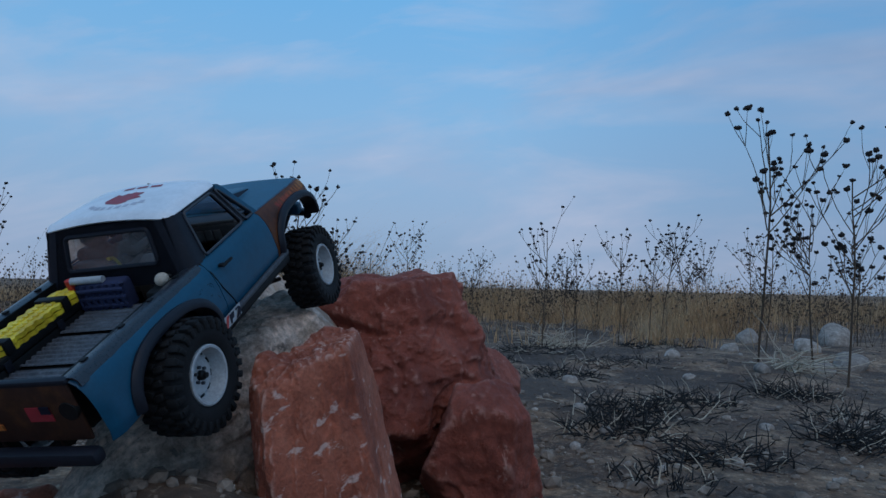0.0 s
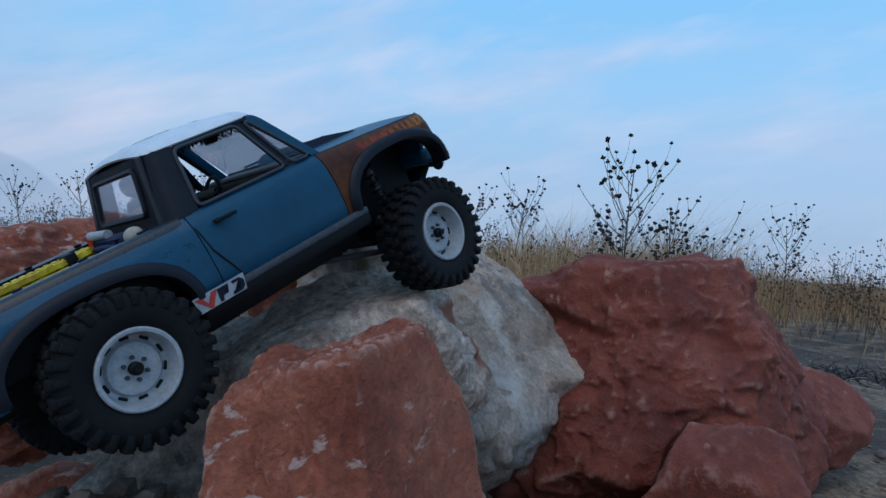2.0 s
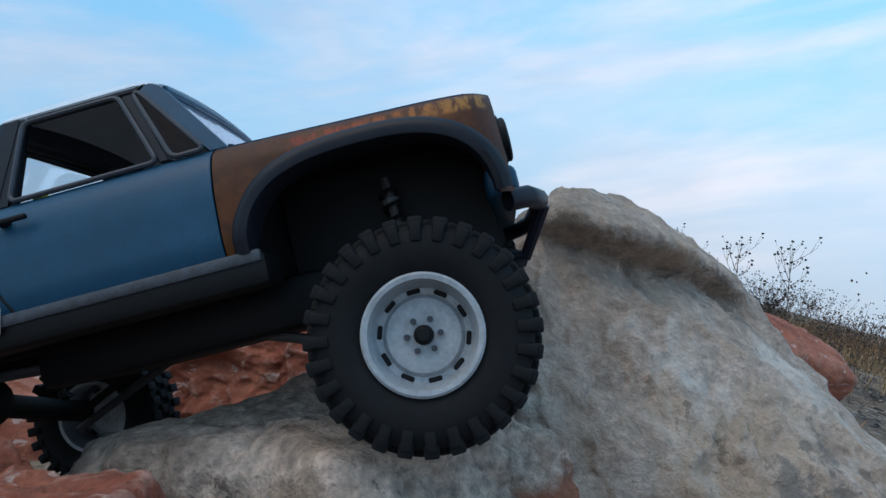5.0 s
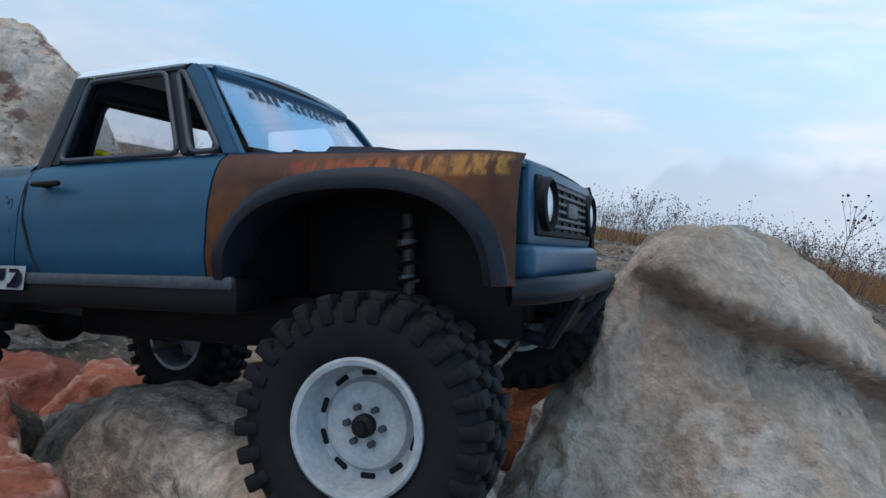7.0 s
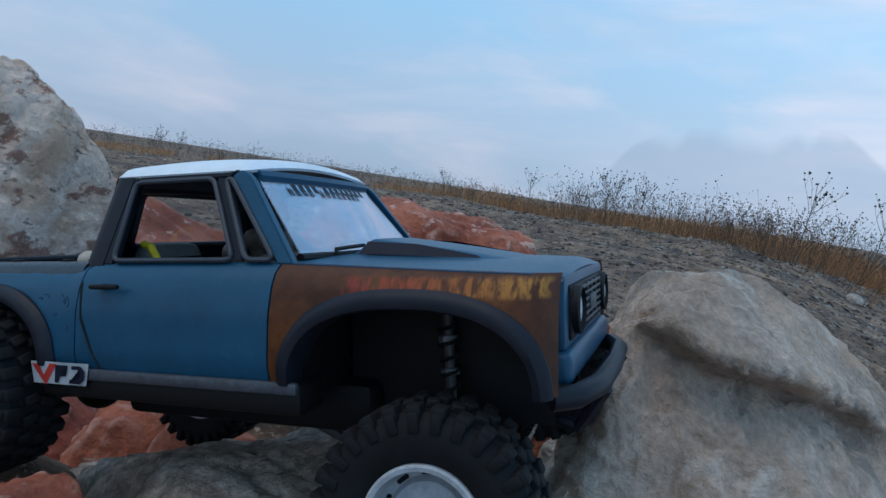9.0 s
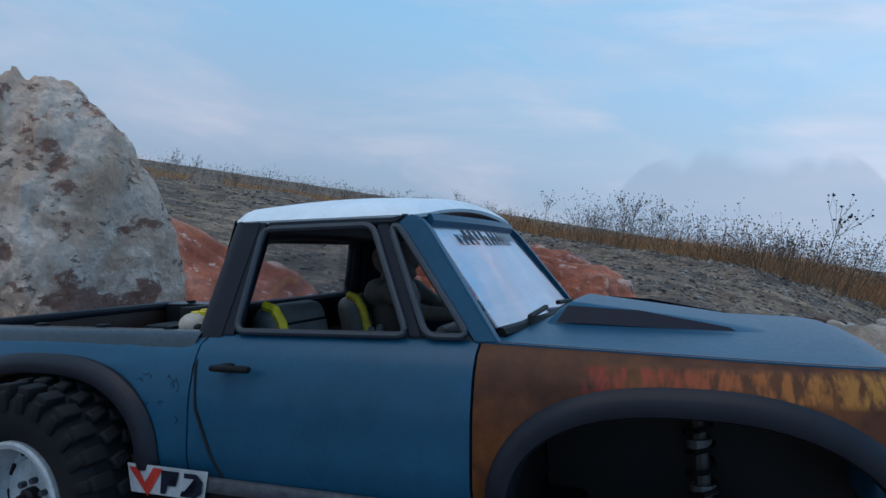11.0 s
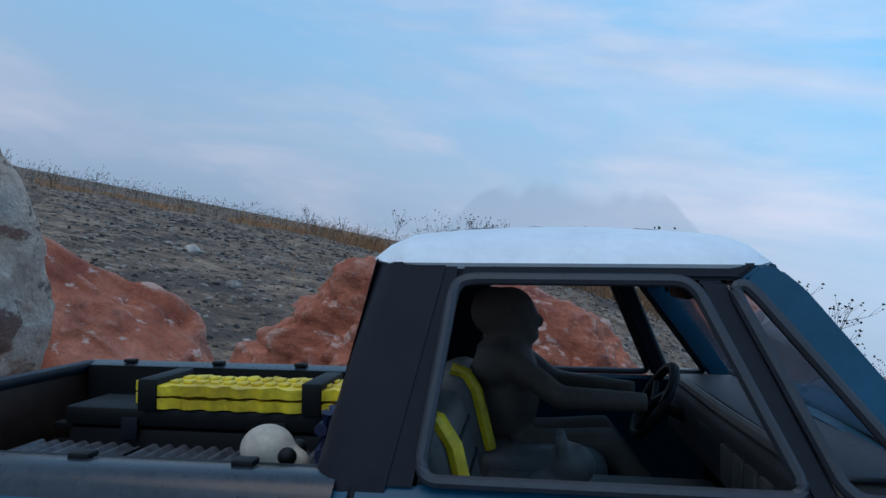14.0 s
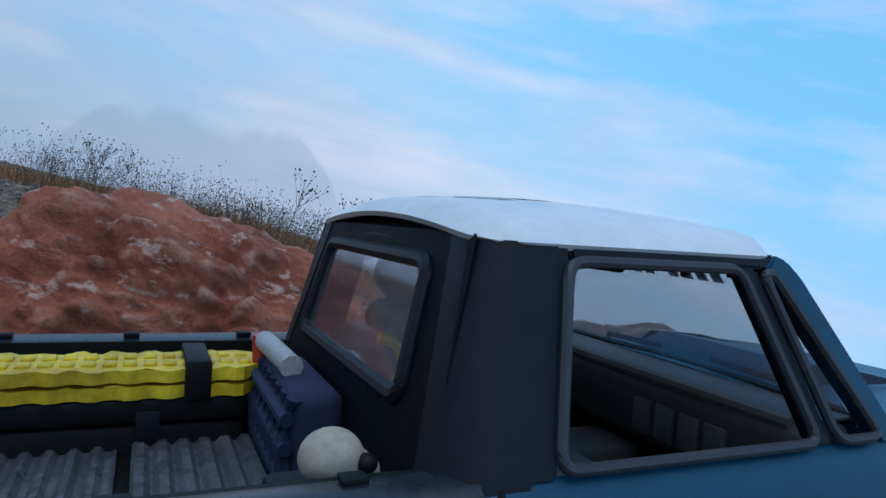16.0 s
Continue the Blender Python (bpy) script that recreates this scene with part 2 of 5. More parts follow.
_t.links.new(_nz.outputs["Fac"], _ma.inputs[0])
_t.links.new(_sx.outputs["X"], _ma.inputs[2])
_rp = ramp(_t, [(0.285, (0, 0, 0)), (0.305, (0.9, 0.9, 0.9))], _ma.outputs[0])
_t.links.new(mixer(_t, "MIX", _old, (0.36, 0.11, 0.05), _rp.outputs[0]), _b.inputs["Base Color"])
STONES = material("pebble_stone", [(0.3, (0.20, 0.16, 0.13)), (0.55, (0.34, 0.29, 0.25)), (0.72, (0.48, 0.43, 0.38))], scale=30, rough=0.9, bump=0.4, fine=200, depth=0.002, vary=0.3)
STRAW = material("dry_straw", [(0.3, (0.42, 0.235, 0.11)), (0.55, (0.64, 0.41, 0.22)), (0.75, (0.78, 0.58, 0.37))], scale=1.2, rough=0.9, bump=0, fine=9, space="Object")
RUSTSTRAW = material("brown_straw", [(0.3, (0.26, 0.105, 0.042)), (0.55, (0.46, 0.215, 0.09)), (0.75, (0.60, 0.35, 0.18))], scale=1.0, rough=0.9, bump=0, fine=9, space="Object")
STALK = flat("dead_stalk", (0.085, 0.055, 0.035), 0.9, bump=0)
SEED = flat("black_seed_head", (0.018, 0.013, 0.012), 0.95, bump=0)
WHITETWIG = flat("bleached_twig", (0.50, 0.42, 0.32), 0.9, bump=0)
CHAR = flat("charred_brush", (0.013, 0.012, 0.012), 0.95, bump=0.4)
BLUE = flat("satin_blue_paint", (0.0050, 0.060, 0.112), 0.40, bump=0.05, speck=0.08, spec=0.30)
WHITE = flat("white_paint", (0.70, 0.72, 0.74), 0.4, bump=0.03, speck=0.04)
RUST = material("rusty_brown_paint", [(0.3, (0.046, 0.014, 0.006)), (0.55, (0.092, 0.027, 0.008)), (0.72, (0.16, 0.050, 0.010))], scale=22, spec=0.22, rough=0.5, bump=0.15, fine=160, depth=0.001, speck=0.3)
_t = RUST.node_tree
_b = _t.nodes["Principled BSDF"]
_old = _b.inputs["Base Color"].links[0].from_socket
_tc = _t.nodes.new("ShaderNodeTexCoord")
_mp = _t.nodes.new("ShaderNodeMapping")
_mp.inputs["Scale"].default_value = (260, 1, 95)
_t.links.new(_tc.outputs["Object"], _mp.inputs[0])
_nz = node(_t, "ShaderNodeTexNoise", Scale=1.0, Detail=4.0, Roughness=0.6)
_t.links.new(_mp.outputs[0], _nz.inputs["Vector"])
_sx = _t.nodes.new("ShaderNodeSeparateXYZ")
_t.links.new(_tc.outputs["Object"], _sx.inputs[0])


def band(tree, source, lo, hi, soft):
    """1 between lo and hi, fading over soft."""
    outs = []
    for a, b in ((lo - soft, lo + soft), (hi + soft, hi - soft)):
        r = tree.nodes.new("ShaderNodeMapRange")
        r.inputs["From Min"].default_value, r.inputs["From Max"].default_value = a, b
        tree.links.new(source, r.inputs["Value"])
        outs.append(r.outputs[0])
    m = tree.nodes.new("ShaderNodeMath")
    m.operation = "MULTIPLY"
    tree.links.new(outs[0], m.inputs[0])
    tree.links.new(outs[1], m.inputs[1])
    return m.outputs[0]


_bx = band(_t, _sx.outputs["X"], 0.326, 0.430, 0.003)
_bz = band(_t, _sx.outputs["Z"], 0.0950, 0.1045, 0.0010)
_mm = _t.nodes.new("ShaderNodeMath")
_mm.operation = "MULTIPLY"
_t.links.new(_bx, _mm.inputs[0])
_t.links.new(_bz, _mm.inputs[1])
_rr = ramp(_t, [(0.44, (0, 0, 0)), (0.58, (0.75, 0.75, 0.75))], _nz.outputs["Fac"])
_mk = _t.nodes.new("ShaderNodeMath")
_mk.operation = "MULTIPLY"
_t.links.new(_rr.outputs[0], _mk.inputs[0])
_t.links.new(_mm.outputs[0], _mk.inputs[1])
_xr = _t.nodes.new("ShaderNodeMapRange")
_xr.inputs["From Min"].default_value, _xr.inputs["From Max"].default_value = 0.326, 0.43
_t.links.new(_sx.outputs["X"], _xr.inputs["Value"])
_fc = ramp(_t, [(0.0, (0.26, 0.025, 0.02)), (0.3, (0.32, 0.05, 0.02)), (0.65, (0.36, 0.11, 0.02)), (0.95, (0.40, 0.18, 0.03))], _xr.outputs[0])
_t.links.new(mixer(_t, "MIX", _old, _fc.outputs[0], _mk.outputs[0]), _b.inputs["Base Color"])
CHARCOAL = flat("charcoal_plastic", (0.010, 0.0112, 0.0175), 0.48, bump=0.12, spec=0.22)
# glossier charcoal, its colour lightened for the sky reflected on the rail tops
RAILCAP = flat("sky_lit_rail_plastic", (0.018, 0.021, 0.028), 0.30, speck=0.3, spec=0.5, bump=0.06)
SILL = flat("scuffed_sill_plastic", (0.050, 0.055, 0.066), 0.5, speck=0.4, scale=60)
BLACK = flat("black_plastic", (0.004, 0.004, 0.0045), 0.6, spec=0.25)
TRIM = flat("grey_window_trim", (0.032, 0.036, 0.046), 0.5)
RUBBER = flat("tyre_rubber", (0.0065, 0.0065, 0.0075), 0.8, spec=0.3, bump=0.5, speck=0.4, fine=250, depth=0.001)
RIM = flat("off_white_steel", (0.37, 0.385, 0.40), 0.5)
ALLOY = flat("dull_grey_alloy", (0.09, 0.09, 0.095), 0.45)
STEEL = flat("bright_steel", (0.55, 0.55, 0.56), 0.25, metal=1.0)
YELLOW = material("scuffed_yellow_plastic", [(0.3, (0.52, 0.33, 0.01)), (0.6, (0.75, 0.55, 0.02)), (0.75, (0.80, 0.62, 0.05))], scale=40, rough=0.5, bump=0.3, fine=200, depth=0.001)
add_layer(YELLOW, (0.10, 0.07, 0.03), 45.0, 0.60, 0.70, amount=0.8)
BONE = flat("bone_white", (0.42, 0.36, 0.29), 0.7)
GREYPLATE = flat("worn_grey_plate", (0.085, 0.092, 0.108), 0.45, speck=0.5, scale=60)
NAVY = flat("navy_cloth", (0.012, 0.018, 0.06), 0.8)
REDP = flat("red_plastic", (0.45, 0.03, 0.02), 0.4)
SEATM = flat("grey_vinyl_seat", (0.10, 0.094, 0.09), 0.55)
CLOTH = flat("dark_brown_cloth", (0.092, 0.068, 0.054), 0.75)
DASHM = flat("dark_dash", (0.048, 0.043, 0.043), 0.6)
LENS = flat("lamp_lens", (0.6, 0.62, 0.65), 0.12, bump=0)
# darker copy of the rusty paint: the shade at the tail is in its colour
GATE = material("shaded_rusty_gate_paint", [(0.3, (0.020, 0.008, 0.006)), (0.55, (0.040, 0.015, 0.009)), (0.72, (0.075, 0.028, 0.010))], scale=30, rough=0.5, bump=0.15, fine=160, depth=0.001, speck=0.3, spec=0.3)
FLAME = flat("faded_orange_flame_paint", (0.42, 0.12, 0.02), 0.5, speck=0.5)
FLAMEY = flat("faded_yellow_flame_paint", (0.50, 0.26, 0.03), 0.5, speck=0.5)
BLOOD = flat("dark_red_print", (0.30, 0.02, 0.03), 0.5)
INK = flat("dark_print", (0.008, 0.010, 0.022), 0.5, spec=0.2)
FAINT = flat("faded_print", (0.48, 0.48, 0.54), 0.5)


def glass_material(name, tint, gloss, haze):
    m = bpy.data.materials.new(name)
    m.use_nodes = True
    t = m.node_tree
    t.nodes.clear()
    tr = node(t, "ShaderNodeBsdfTransparent", Color=(*tint, 1))
    gl = node(t, "ShaderNodeBsdfGlossy", Roughness=0.06, Color=(0.9, 0.92, 1.0, 1))
    fr = t.nodes.new("ShaderNodeLayerWeight")
    fr.inputs["Blend"].default_value = gloss
    mx = t.nodes.new("ShaderNodeMixShader")
    t.links.new(fr.outputs["Facing"], mx.inputs[0])
    t.links.new(tr.outputs[0], mx.inputs[1])
    t.links.new(gl.outputs[0], mx.inputs[2])
    # diffuse grey mixed in paints a pale haze, standing in for reflected sky
    hz = node(t, "ShaderNodeBsdfDiffuse", Color=(0.55, 0.55, 0.60, 1))
    mh = node(t, "ShaderNodeMixShader", Fac=haze)
    t.links.new(mx.outputs[0], mh.inputs[1])
    t.links.new(hz.outputs[0], mh.inputs[2])
    o = t.nodes.new("ShaderNodeOutputMaterial")
    t.links.new(mh.outputs[0], o.inputs[0])
    return m


GLASS = glass_material("pale_sheen_lexan", (0.90, 0.91, 0.93), 0.27, 0.06)


# ---- mesh helpers ----
COWL = 0.2960


def finish(bm, name, mat, smooth=True, mats=()):
    me = bpy.data.meshes.new(name)
    bmesh.ops.recalc_face_normals(bm, faces=bm.faces)
    bm.to_mesh(me)
    bm.free()
    if smooth:
        me.shade_smooth()
        me.set_sharp_from_angle(angle=radians(38))
    for m in (mat, *mats):
        me.materials.append(m)
    return me


def part(name, bm, mat, parent, label="", smooth=True, at=None):
    if parent.name.startswith("model_truck") or (parent.parent and parent.parent.name.startswith("model_truck")):
        # everything ahead of the cowl is a little shorter than the drawn length
        for v in bm.verts:
            if v.co.x > COWL:
                v.co.x = COWL + (v.co.x - COWL) * 0.925
    ob = new(name, finish(bm, name, mat, smooth))
    ob.parent = parent
    if at is not None:
        ob.matrix_basis = at
    return tagged(ob, label)


def thing(name, bm, mat, label, category, group="", kind="", smooth=True, at=None):
    ob = new(name, finish(bm, name, mat, smooth))
    if at is not None:
        ob.matrix_basis = at
    return tagged(ob, label, category, group, kind)


def raw(name, verts, faces, mat, smooth=False):
    me = bpy.data.meshes.new(name)
    me.from_pydata(verts if isinstance(verts, list) else verts.tolist(), [], faces if isinstance(faces, list) else faces.tolist())
    if smooth:
        me.shade_smooth()
    me.materials.append(mat)
    return me


def box(bm, lo, hi, bevel=0.0, m=None, seg=2):
    c = [(a + b) / 2 for a, b in zip(lo, hi)]
    s = [b - a for a, b in zip(lo, hi)]
    mm = Matrix.Translation(c) @ Matrix.Diagonal((*s, 1))
    r = bmesh.ops.create_cube(bm, size=1, matrix=(m @ mm) if m is not None else mm)
    if bevel:
        es = list({e for v in r["verts"] for e in v.link_edges})
        bmesh.ops.bevel(bm, geom=es, offset=bevel, segments=seg, affect="EDGES", profile=0.5)


def tube(bm, pts, r, n=8, closed=False, taper=1.0):
    pts = [Vector(p) for p in pts]
    rings = []
    for i, p in enumerate(pts):
        if closed:
            d = pts[(i + 1) % len(pts)] - pts[i - 1]
        else:
            d = pts[min(i + 1, len(pts) - 1)] - pts[max(i - 1, 0)]
        d.normalize()
        a = d.orthogonal().normalized() if abs(d.z) > 0.99 else d.cross(Vector((0, 0, 1))).normalized()
        b = d.cross(a)
        rr = r * (1 + (taper - 1) * i / max(1, len(pts) - 1))
        rings.append([bm.verts.new(p + (a * math.cos(t) + b * math.sin(t)) * rr) for t in (2 * math.pi * k / n for k in range(n))])
    for i in range(len(rings) - (0 if closed else 1)):
        u, v = rings[i], rings[(i + 1) % len(rings)]
        for k in range(n):
            bm.faces.new((u[k], u[(k + 1) % n], v[(k + 1) % n], v[k]))
    if not closed:
        bm.faces.new(rings[0][::-1])
        bm.faces.new(rings[-1])


def lathe(bm, profile, n=48, axis="Y"):
    """Profile of (radius, height) turned round the axis."""
    rings = []
    for r, h in profile:
        rings.append([bm.verts.new((r * math.cos(a), h, r * math.sin(a))) for a in (2 * math.pi * k / n for k in range(n))])
    for u, v in zip(rings, rings[1:]):
        for k in range(n):
            bm.faces.new((u[k], u[(k + 1) % n], v[(k + 1) % n], v[k]))
    return rings


def sheet(bm, rows, thick=0.0):
    g = [[bm.verts.new(p) for p in row] for row in rows]
    fs = []
    for a, b in zip(g, g[1:]):
        for i in range(len(a) - 1):
            fs.append(bm.faces.new((a[i], a[i + 1], b[i + 1], b[i])))
    if thick:
        bmesh.ops.recalc_face_normals(bm, faces=fs)
        bmesh.ops.solidify(bm, geom=fs, thickness=thick)
    return g


def prism(bm, poly, ya, yb):
    """A plate with outline poly in x and z; ya(z) and yb(z) are its outer and inner y."""
    a = [bm.verts.new((x, ya(z), z)) for x, z in poly]
    b = [bm.verts.new((x, yb(z), z)) for x, z in poly]
    bm.faces.new(a)
    bm.faces.new(b[::-1])
    for i in range(len(poly)):
        j = (i + 1) % len(poly)
        bm.faces.new((a[i], b[i], b[j], a[j]))


# ---- noise on arrays ----
def lattice(ix, iy, iz, seed):
    h = (ix * 374761393 + iy * 668265263 + iz * 2147483647 + seed * 974634777) & 0xFFFFFFFF
    h = ((h ^ (h >> 13)) * 1274126177) & 0xFFFFFFFF
    h = h ^ (h >> 16)
    return (h & 0xFFFF) / 65535.0 * 2 - 1


def value_noise(p, seed):
    i = np.floor(p).astype(np.int64)
    f = p - i
    f = f * f * f * (f * (f * 6 - 15) + 10)
    out = 0
    for dx in (0, 1):
        for dy in (0, 1):
            for dz in (0, 1):
                w = (f[:, 0] if dx else 1 - f[:, 0]) * (f[:, 1] if dy else 1 - f[:, 1]) * (f[:, 2] if dz else 1 - f[:, 2])
                out = out + w * lattice(i[:, 0] + dx, i[:, 1] + dy, i[:, 2] + dz, seed)
    return out


def fbm(p, freq, octaves, seed, gain=0.5):
    out, amp = 0, 1.0
    for k in range(octaves):
        out = out + amp * value_noise(p * freq * 2.03**k + 17.3 * k, seed + k)
        amp *= gain
    return out


# ---- ground ----
def ground_height(x, y):
    """A level hilltop on the far side, a long slope that falls away ahead, and a low bank under the boulders."""
    x, y = np.asarray(x, float), np.asarray(y, float)
    a = -0.064 - 0.347 * x + 0.102 * y
    b = 0.07 + 0 * x
    k = 0.10 + 0.02 * np.hypot(x, y)
    h = np.clip(0.5 + 0.5 * (b - a) / k, 0, 1)
    z = b * (1 - h) + a * h - k * h * (1 - h)
    z = z + 0.225 * np.exp(-(((x - 0.0) / 0.20) ** 2 + ((y + 0.10) / 0.21) ** 2))
    return z


def ground_bumps(x, y):
    p = np.stack([np.asarray(x, float).ravel(), np.asarray(y, float).ravel(), np.zeros(np.size(x))], 1)
    r = np.hypot(p[:, 0], p[:, 1])
    return (fbm(p, 0.9, 3, 5) * 0.02 * np.clip(r / 1.5, 0.2, 4) + fbm(p, 6, 3, 9) * 0.006 + fbm(p, 30, 2, 12) * 0.0025).reshape(np.shape(x))


def ground_at(x, y):
    return float(ground_height(x, y) + ground_bumps(np.array([x]), np.array([y]))[0])


def slope_up(x, y):
    e = 0.2
    n = Vector((float(ground_height(x - e, y) - ground_height(x + e, y)), float(ground_height(x, y - e) - ground_height(x, y + e)), 2 * e))
    return n.normalized()


rings, sectors = 250, 420
rad = np.concatenate([np.linspace(0.0, 0.9, 60)[1:], np.geomspace(0.92, 600, rings - 59)])
ang = np.linspace(0, 2 * math.pi, sectors, endpoint=False)
gx, gy = rad[:, None] * np.cos(ang)[None], rad[:, None] * np.sin(ang)[None]
gz = ground_height(gx, gy) + ground_bumps(gx, gy)
gv = np.stack([gx.ravel(), gy.ravel(), gz.ravel()], 1)
gv = np.vstack([gv, [[0, 0, ground_at(0, 0)]]])
ii, jj = np.meshgrid(np.arange(len(rad) - 1), np.arange(sectors), indexing="ij")
j2 = (jj + 1) % sectors
gf = np.stack([ii * sectors + jj, (ii + 1) * sectors + jj, (ii + 1) * sectors + j2, ii * sectors + j2], -1).reshape(-1, 4).tolist()
gf += [[len(gv) - 1, k, (k + 1) % sectors] for k in range(sectors)]
SOIL = material("stony_soil", [(0.36, (0.095, 0.052, 0.031)), (0.5, (0.195, 0.115, 0.068)), (0.64, (0.33, 0.215, 0.135))], scale=5.0, rough=0.95, bump=1.0, fine=60, depth=0.016, speck=0.55, twist=0.0)
add_layer(SOIL, (0.42, 0.31, 0.22), 80.0, 0.59, 0.65, amount=0.8, detail=3)
add_layer(SOIL, (0.042, 0.027, 0.020), 1.7, 0.48, 0.58, (1, 1, 0.2), amount=0.8)
add_layer(SOIL, (0.030, 0.027, 0.025), 14.0, 0.57, 0.64, (1, 1, 0.3), amount=0.6)
ground = new("ground", raw("ground", gv, gf, SOIL, True))
tagged(ground, "bare stony brown soil with dark burnt patches", "ground", kind="structure")


# ---- boulders ----
def boulder(name, centre, radii, turn, seed, mat, label, cuts=22, soft=0.04, rough=0.05, level=6, extra=(), group="pile of boulders", fine=0.016, fold=0.0, lim=(0.66, 0.97), chip=0.0, crag=0.0):
    """A weathered block: a ball cut by planes, then broken up by noise. extra: cuts of its own, (normal, distance)."""
    bm = bmesh.new()
    bmesh.ops.create_icosphere(bm, subdivisions=level, radius=1)
    me = bpy.data.meshes.new(name)
    bm.to_mesh(me)
    bm.free()
    n = len(me.vertices)
    co = np.empty(n * 3)
    me.vertices.foreach_get("co", co)
    d = co.reshape(-1, 3)
    rng = np.random.default_rng(seed)
    nn = rng.normal(size=(cuts, 3))
    nn /= np.linalg.norm(nn, axis=1)[:, None]
    off = rng.uniform(*lim, cuts)
    for e, o in extra:
        nn = np.vstack([nn, np.array(e) / np.linalg.norm(e)])
        off = np.append(off, o)
    rr = np.full(n, 1.15)
    for a, o in zip(nn, off):
        c = d @ a
        lim = np.where(c > 0.05, o / np.maximum(c, 0.05), 9.0)
        h = np.clip(0.5 + 0.5 * (rr - lim) / soft, 0, 1)
        rr = rr * (1 - h) + lim * h - soft * h * (1 - h)
    p = d * rr[:, None]
    ridged = 1 - np.abs(fbm(p, 2.6, 4, seed + 50)) * 1.8
    step = fbm(p, 3.1, 2, seed + 80)
    step = np.round(step * 4) / 4 * 0.5 + step * 0.5
    rr = rr * (1 + rough * fbm(p, 1.7, 4, seed) - rough * 0.9 * np.clip(ridged, 0, 1) ** 4 + rough * 0.45 * step) + fine * ((1 - crag) * fbm(p, 9, 4, seed + 7, 0.6) + crag * (0.5 - 2.2 * np.abs(fbm(p * (1, 1, 1.7), 5, 5, seed + 7, 0.55))))
    if chip:
        for sites, amp, sharp in ((34, chip, 90.0), (150, chip * 0.8, 380.0)):
            s = rng.normal(size=(sites, 3))
            s /= np.linalg.norm(s, axis=1)[:, None]
            g = rng.normal(0, amp, (sites, 3))
            base = rng.normal(0, amp * 0.10 * (34 / sites) ** 0.5, sites)
            w = d @ s.T + 0.02 * fbm(p, 6, 2, seed + 31)[:, None] * np.sign(np.arange(sites) % 2 - 0.5)[None]
            w = np.exp((w - w.max(1)[:, None]) * sharp)
            w /= w.sum(1)[:, None]
            rr = rr + ((d @ g.T - np.sum(s * g, 1)[None] + base[None]) * w).sum(1)
    p = d * rr[:, None] * np.array(radii)
    rot = np.array(Euler([radians(a) for a in turn]).to_matrix())
    p = p @ rot.T
    if fold:
        # a rolled lip over a hollow that runs down across the front face
        size = radii[0] / 0.303
        q = p / size
        under = 0.234 - 0.33 * (q[:, 0] + 0.067) - q[:, 2] + 0.016 * fbm(q, 6, 3, seed + 99)
        step = 1 / (1 + np.exp(-np.clip(under / 0.0035, -40, 40))) * np.exp(-np.clip(under, 0, 9) / 0.10)
        lip = np.exp(-((under + 0.022) / 0.020) ** 2)
        span = np.clip((q[:, 0] + 0.10) / 0.05, 0, 1) * np.clip((0.12 - q[:, 1]) / 0.05, 0, 1)
        shift = size * (fold * step - 0.35 * fold * lip) * span
        p[:, 1] += shift
        p[:, 0] -= 0.4 * shift
    me.vertices.foreach_set("co", p.ravel())
    me.update()
    me.shade_smooth()
    me.materials.append(mat)
    ob = new(name, me)
    ob.location = centre
    return tagged(ob, label, "boulder", group)


boulder("boulder", (0.155, -0.208, 0.022), (0.115, 0.079, 0.242), (-2.9, 3.1, 8.3), 3, RED, "rough red sandstone boulder with pale pink scuffs", cuts=5, lim=(0.98, 1.1), extra=[((0.01, 0.026, 1.046), 0.784), ((-0.928, -0.841, -0.216), 0.767), ((-0.544, -0.356, 0.336), 0.686), ((0.115, -1.145, 0.062), 0.591), ((1.231, 0.228, -0.313), 0.757), ((-1.049, 0.353, -0.191), 1.011), ((0.254, 0.343, 0.362), 0.992)], fine=0.012, soft=0.03, level=7, chip=0.05, rough=0.03, crag=0.7)
boulder("boulder", (0.865, -0.055, -0.118), (0.335, 0.255, 0.262), (0, 16, -8), 8, REDDARK, "large dark red sandstone boulder beside the track", cuts=12, lim=(0.78, 1.0), extra=[((-0.9, -0.3, 0.35), 0.66), ((-0.3, -0.8, 0.4), 0.72), ((0.5, -0.8, 0.4), 0.74), ((-0.05, 0.0, 1), 0.72), ((-0.35, 0.3, 0.9), 0.78), ((-0.6, -0.7, 0.15), 0.74), ((0.1, -0.95, 0.1), 0.80)], fine=0.016, rough=0.04, soft=0.014, chip=0.075, level=7, crag=0.8)
boulder("boulder", (0.625, -0.265, -0.245), (0.185, 0.125, 0.165), (0, 20, 10), 12, REDDARK, "lower dark red boulder leaning on a larger one", level=6, fine=0.014, rough=0.03, soft=0.015, chip=0.06, crag=0.8)
boulder("boulder", (0.252, -0.005, 0.098), (0.252, 0.160, 0.152), (4, -3, -10), 21, STAIN, "long grey-white boulder with an orange end under the truck", extra=[((0.08, -0.15, 1), 0.74), ((0.85, -0.45, 0.2), 0.76), ((-0.2, -0.9, 0.35), 0.72)], fine=0.012, chip=0.08, level=7)
boulder("boulder", (0.522, 0.170, 0.136), (0.245, 0.239, 0.292), (-10.9, -8.3, 18.0), 31, PALE, "smooth pale limestone boulder with a folded hollow", cuts=6, lim=(0.92, 1.05), extra=[((-0.005, -0.553, 0.188), 0.544), ((-0.821, 0.114, 0.478), 0.535), ((0.43, -0.123, 1.102), 0.891), ((0.973, -1.023, 0.84), 0.586), ((-0.174, -0.066, 1.043), 0.844)], soft=0.22, rough=0.035, fine=0.024, fold=0.055, level=7, chip=0.045, crag=0.45)
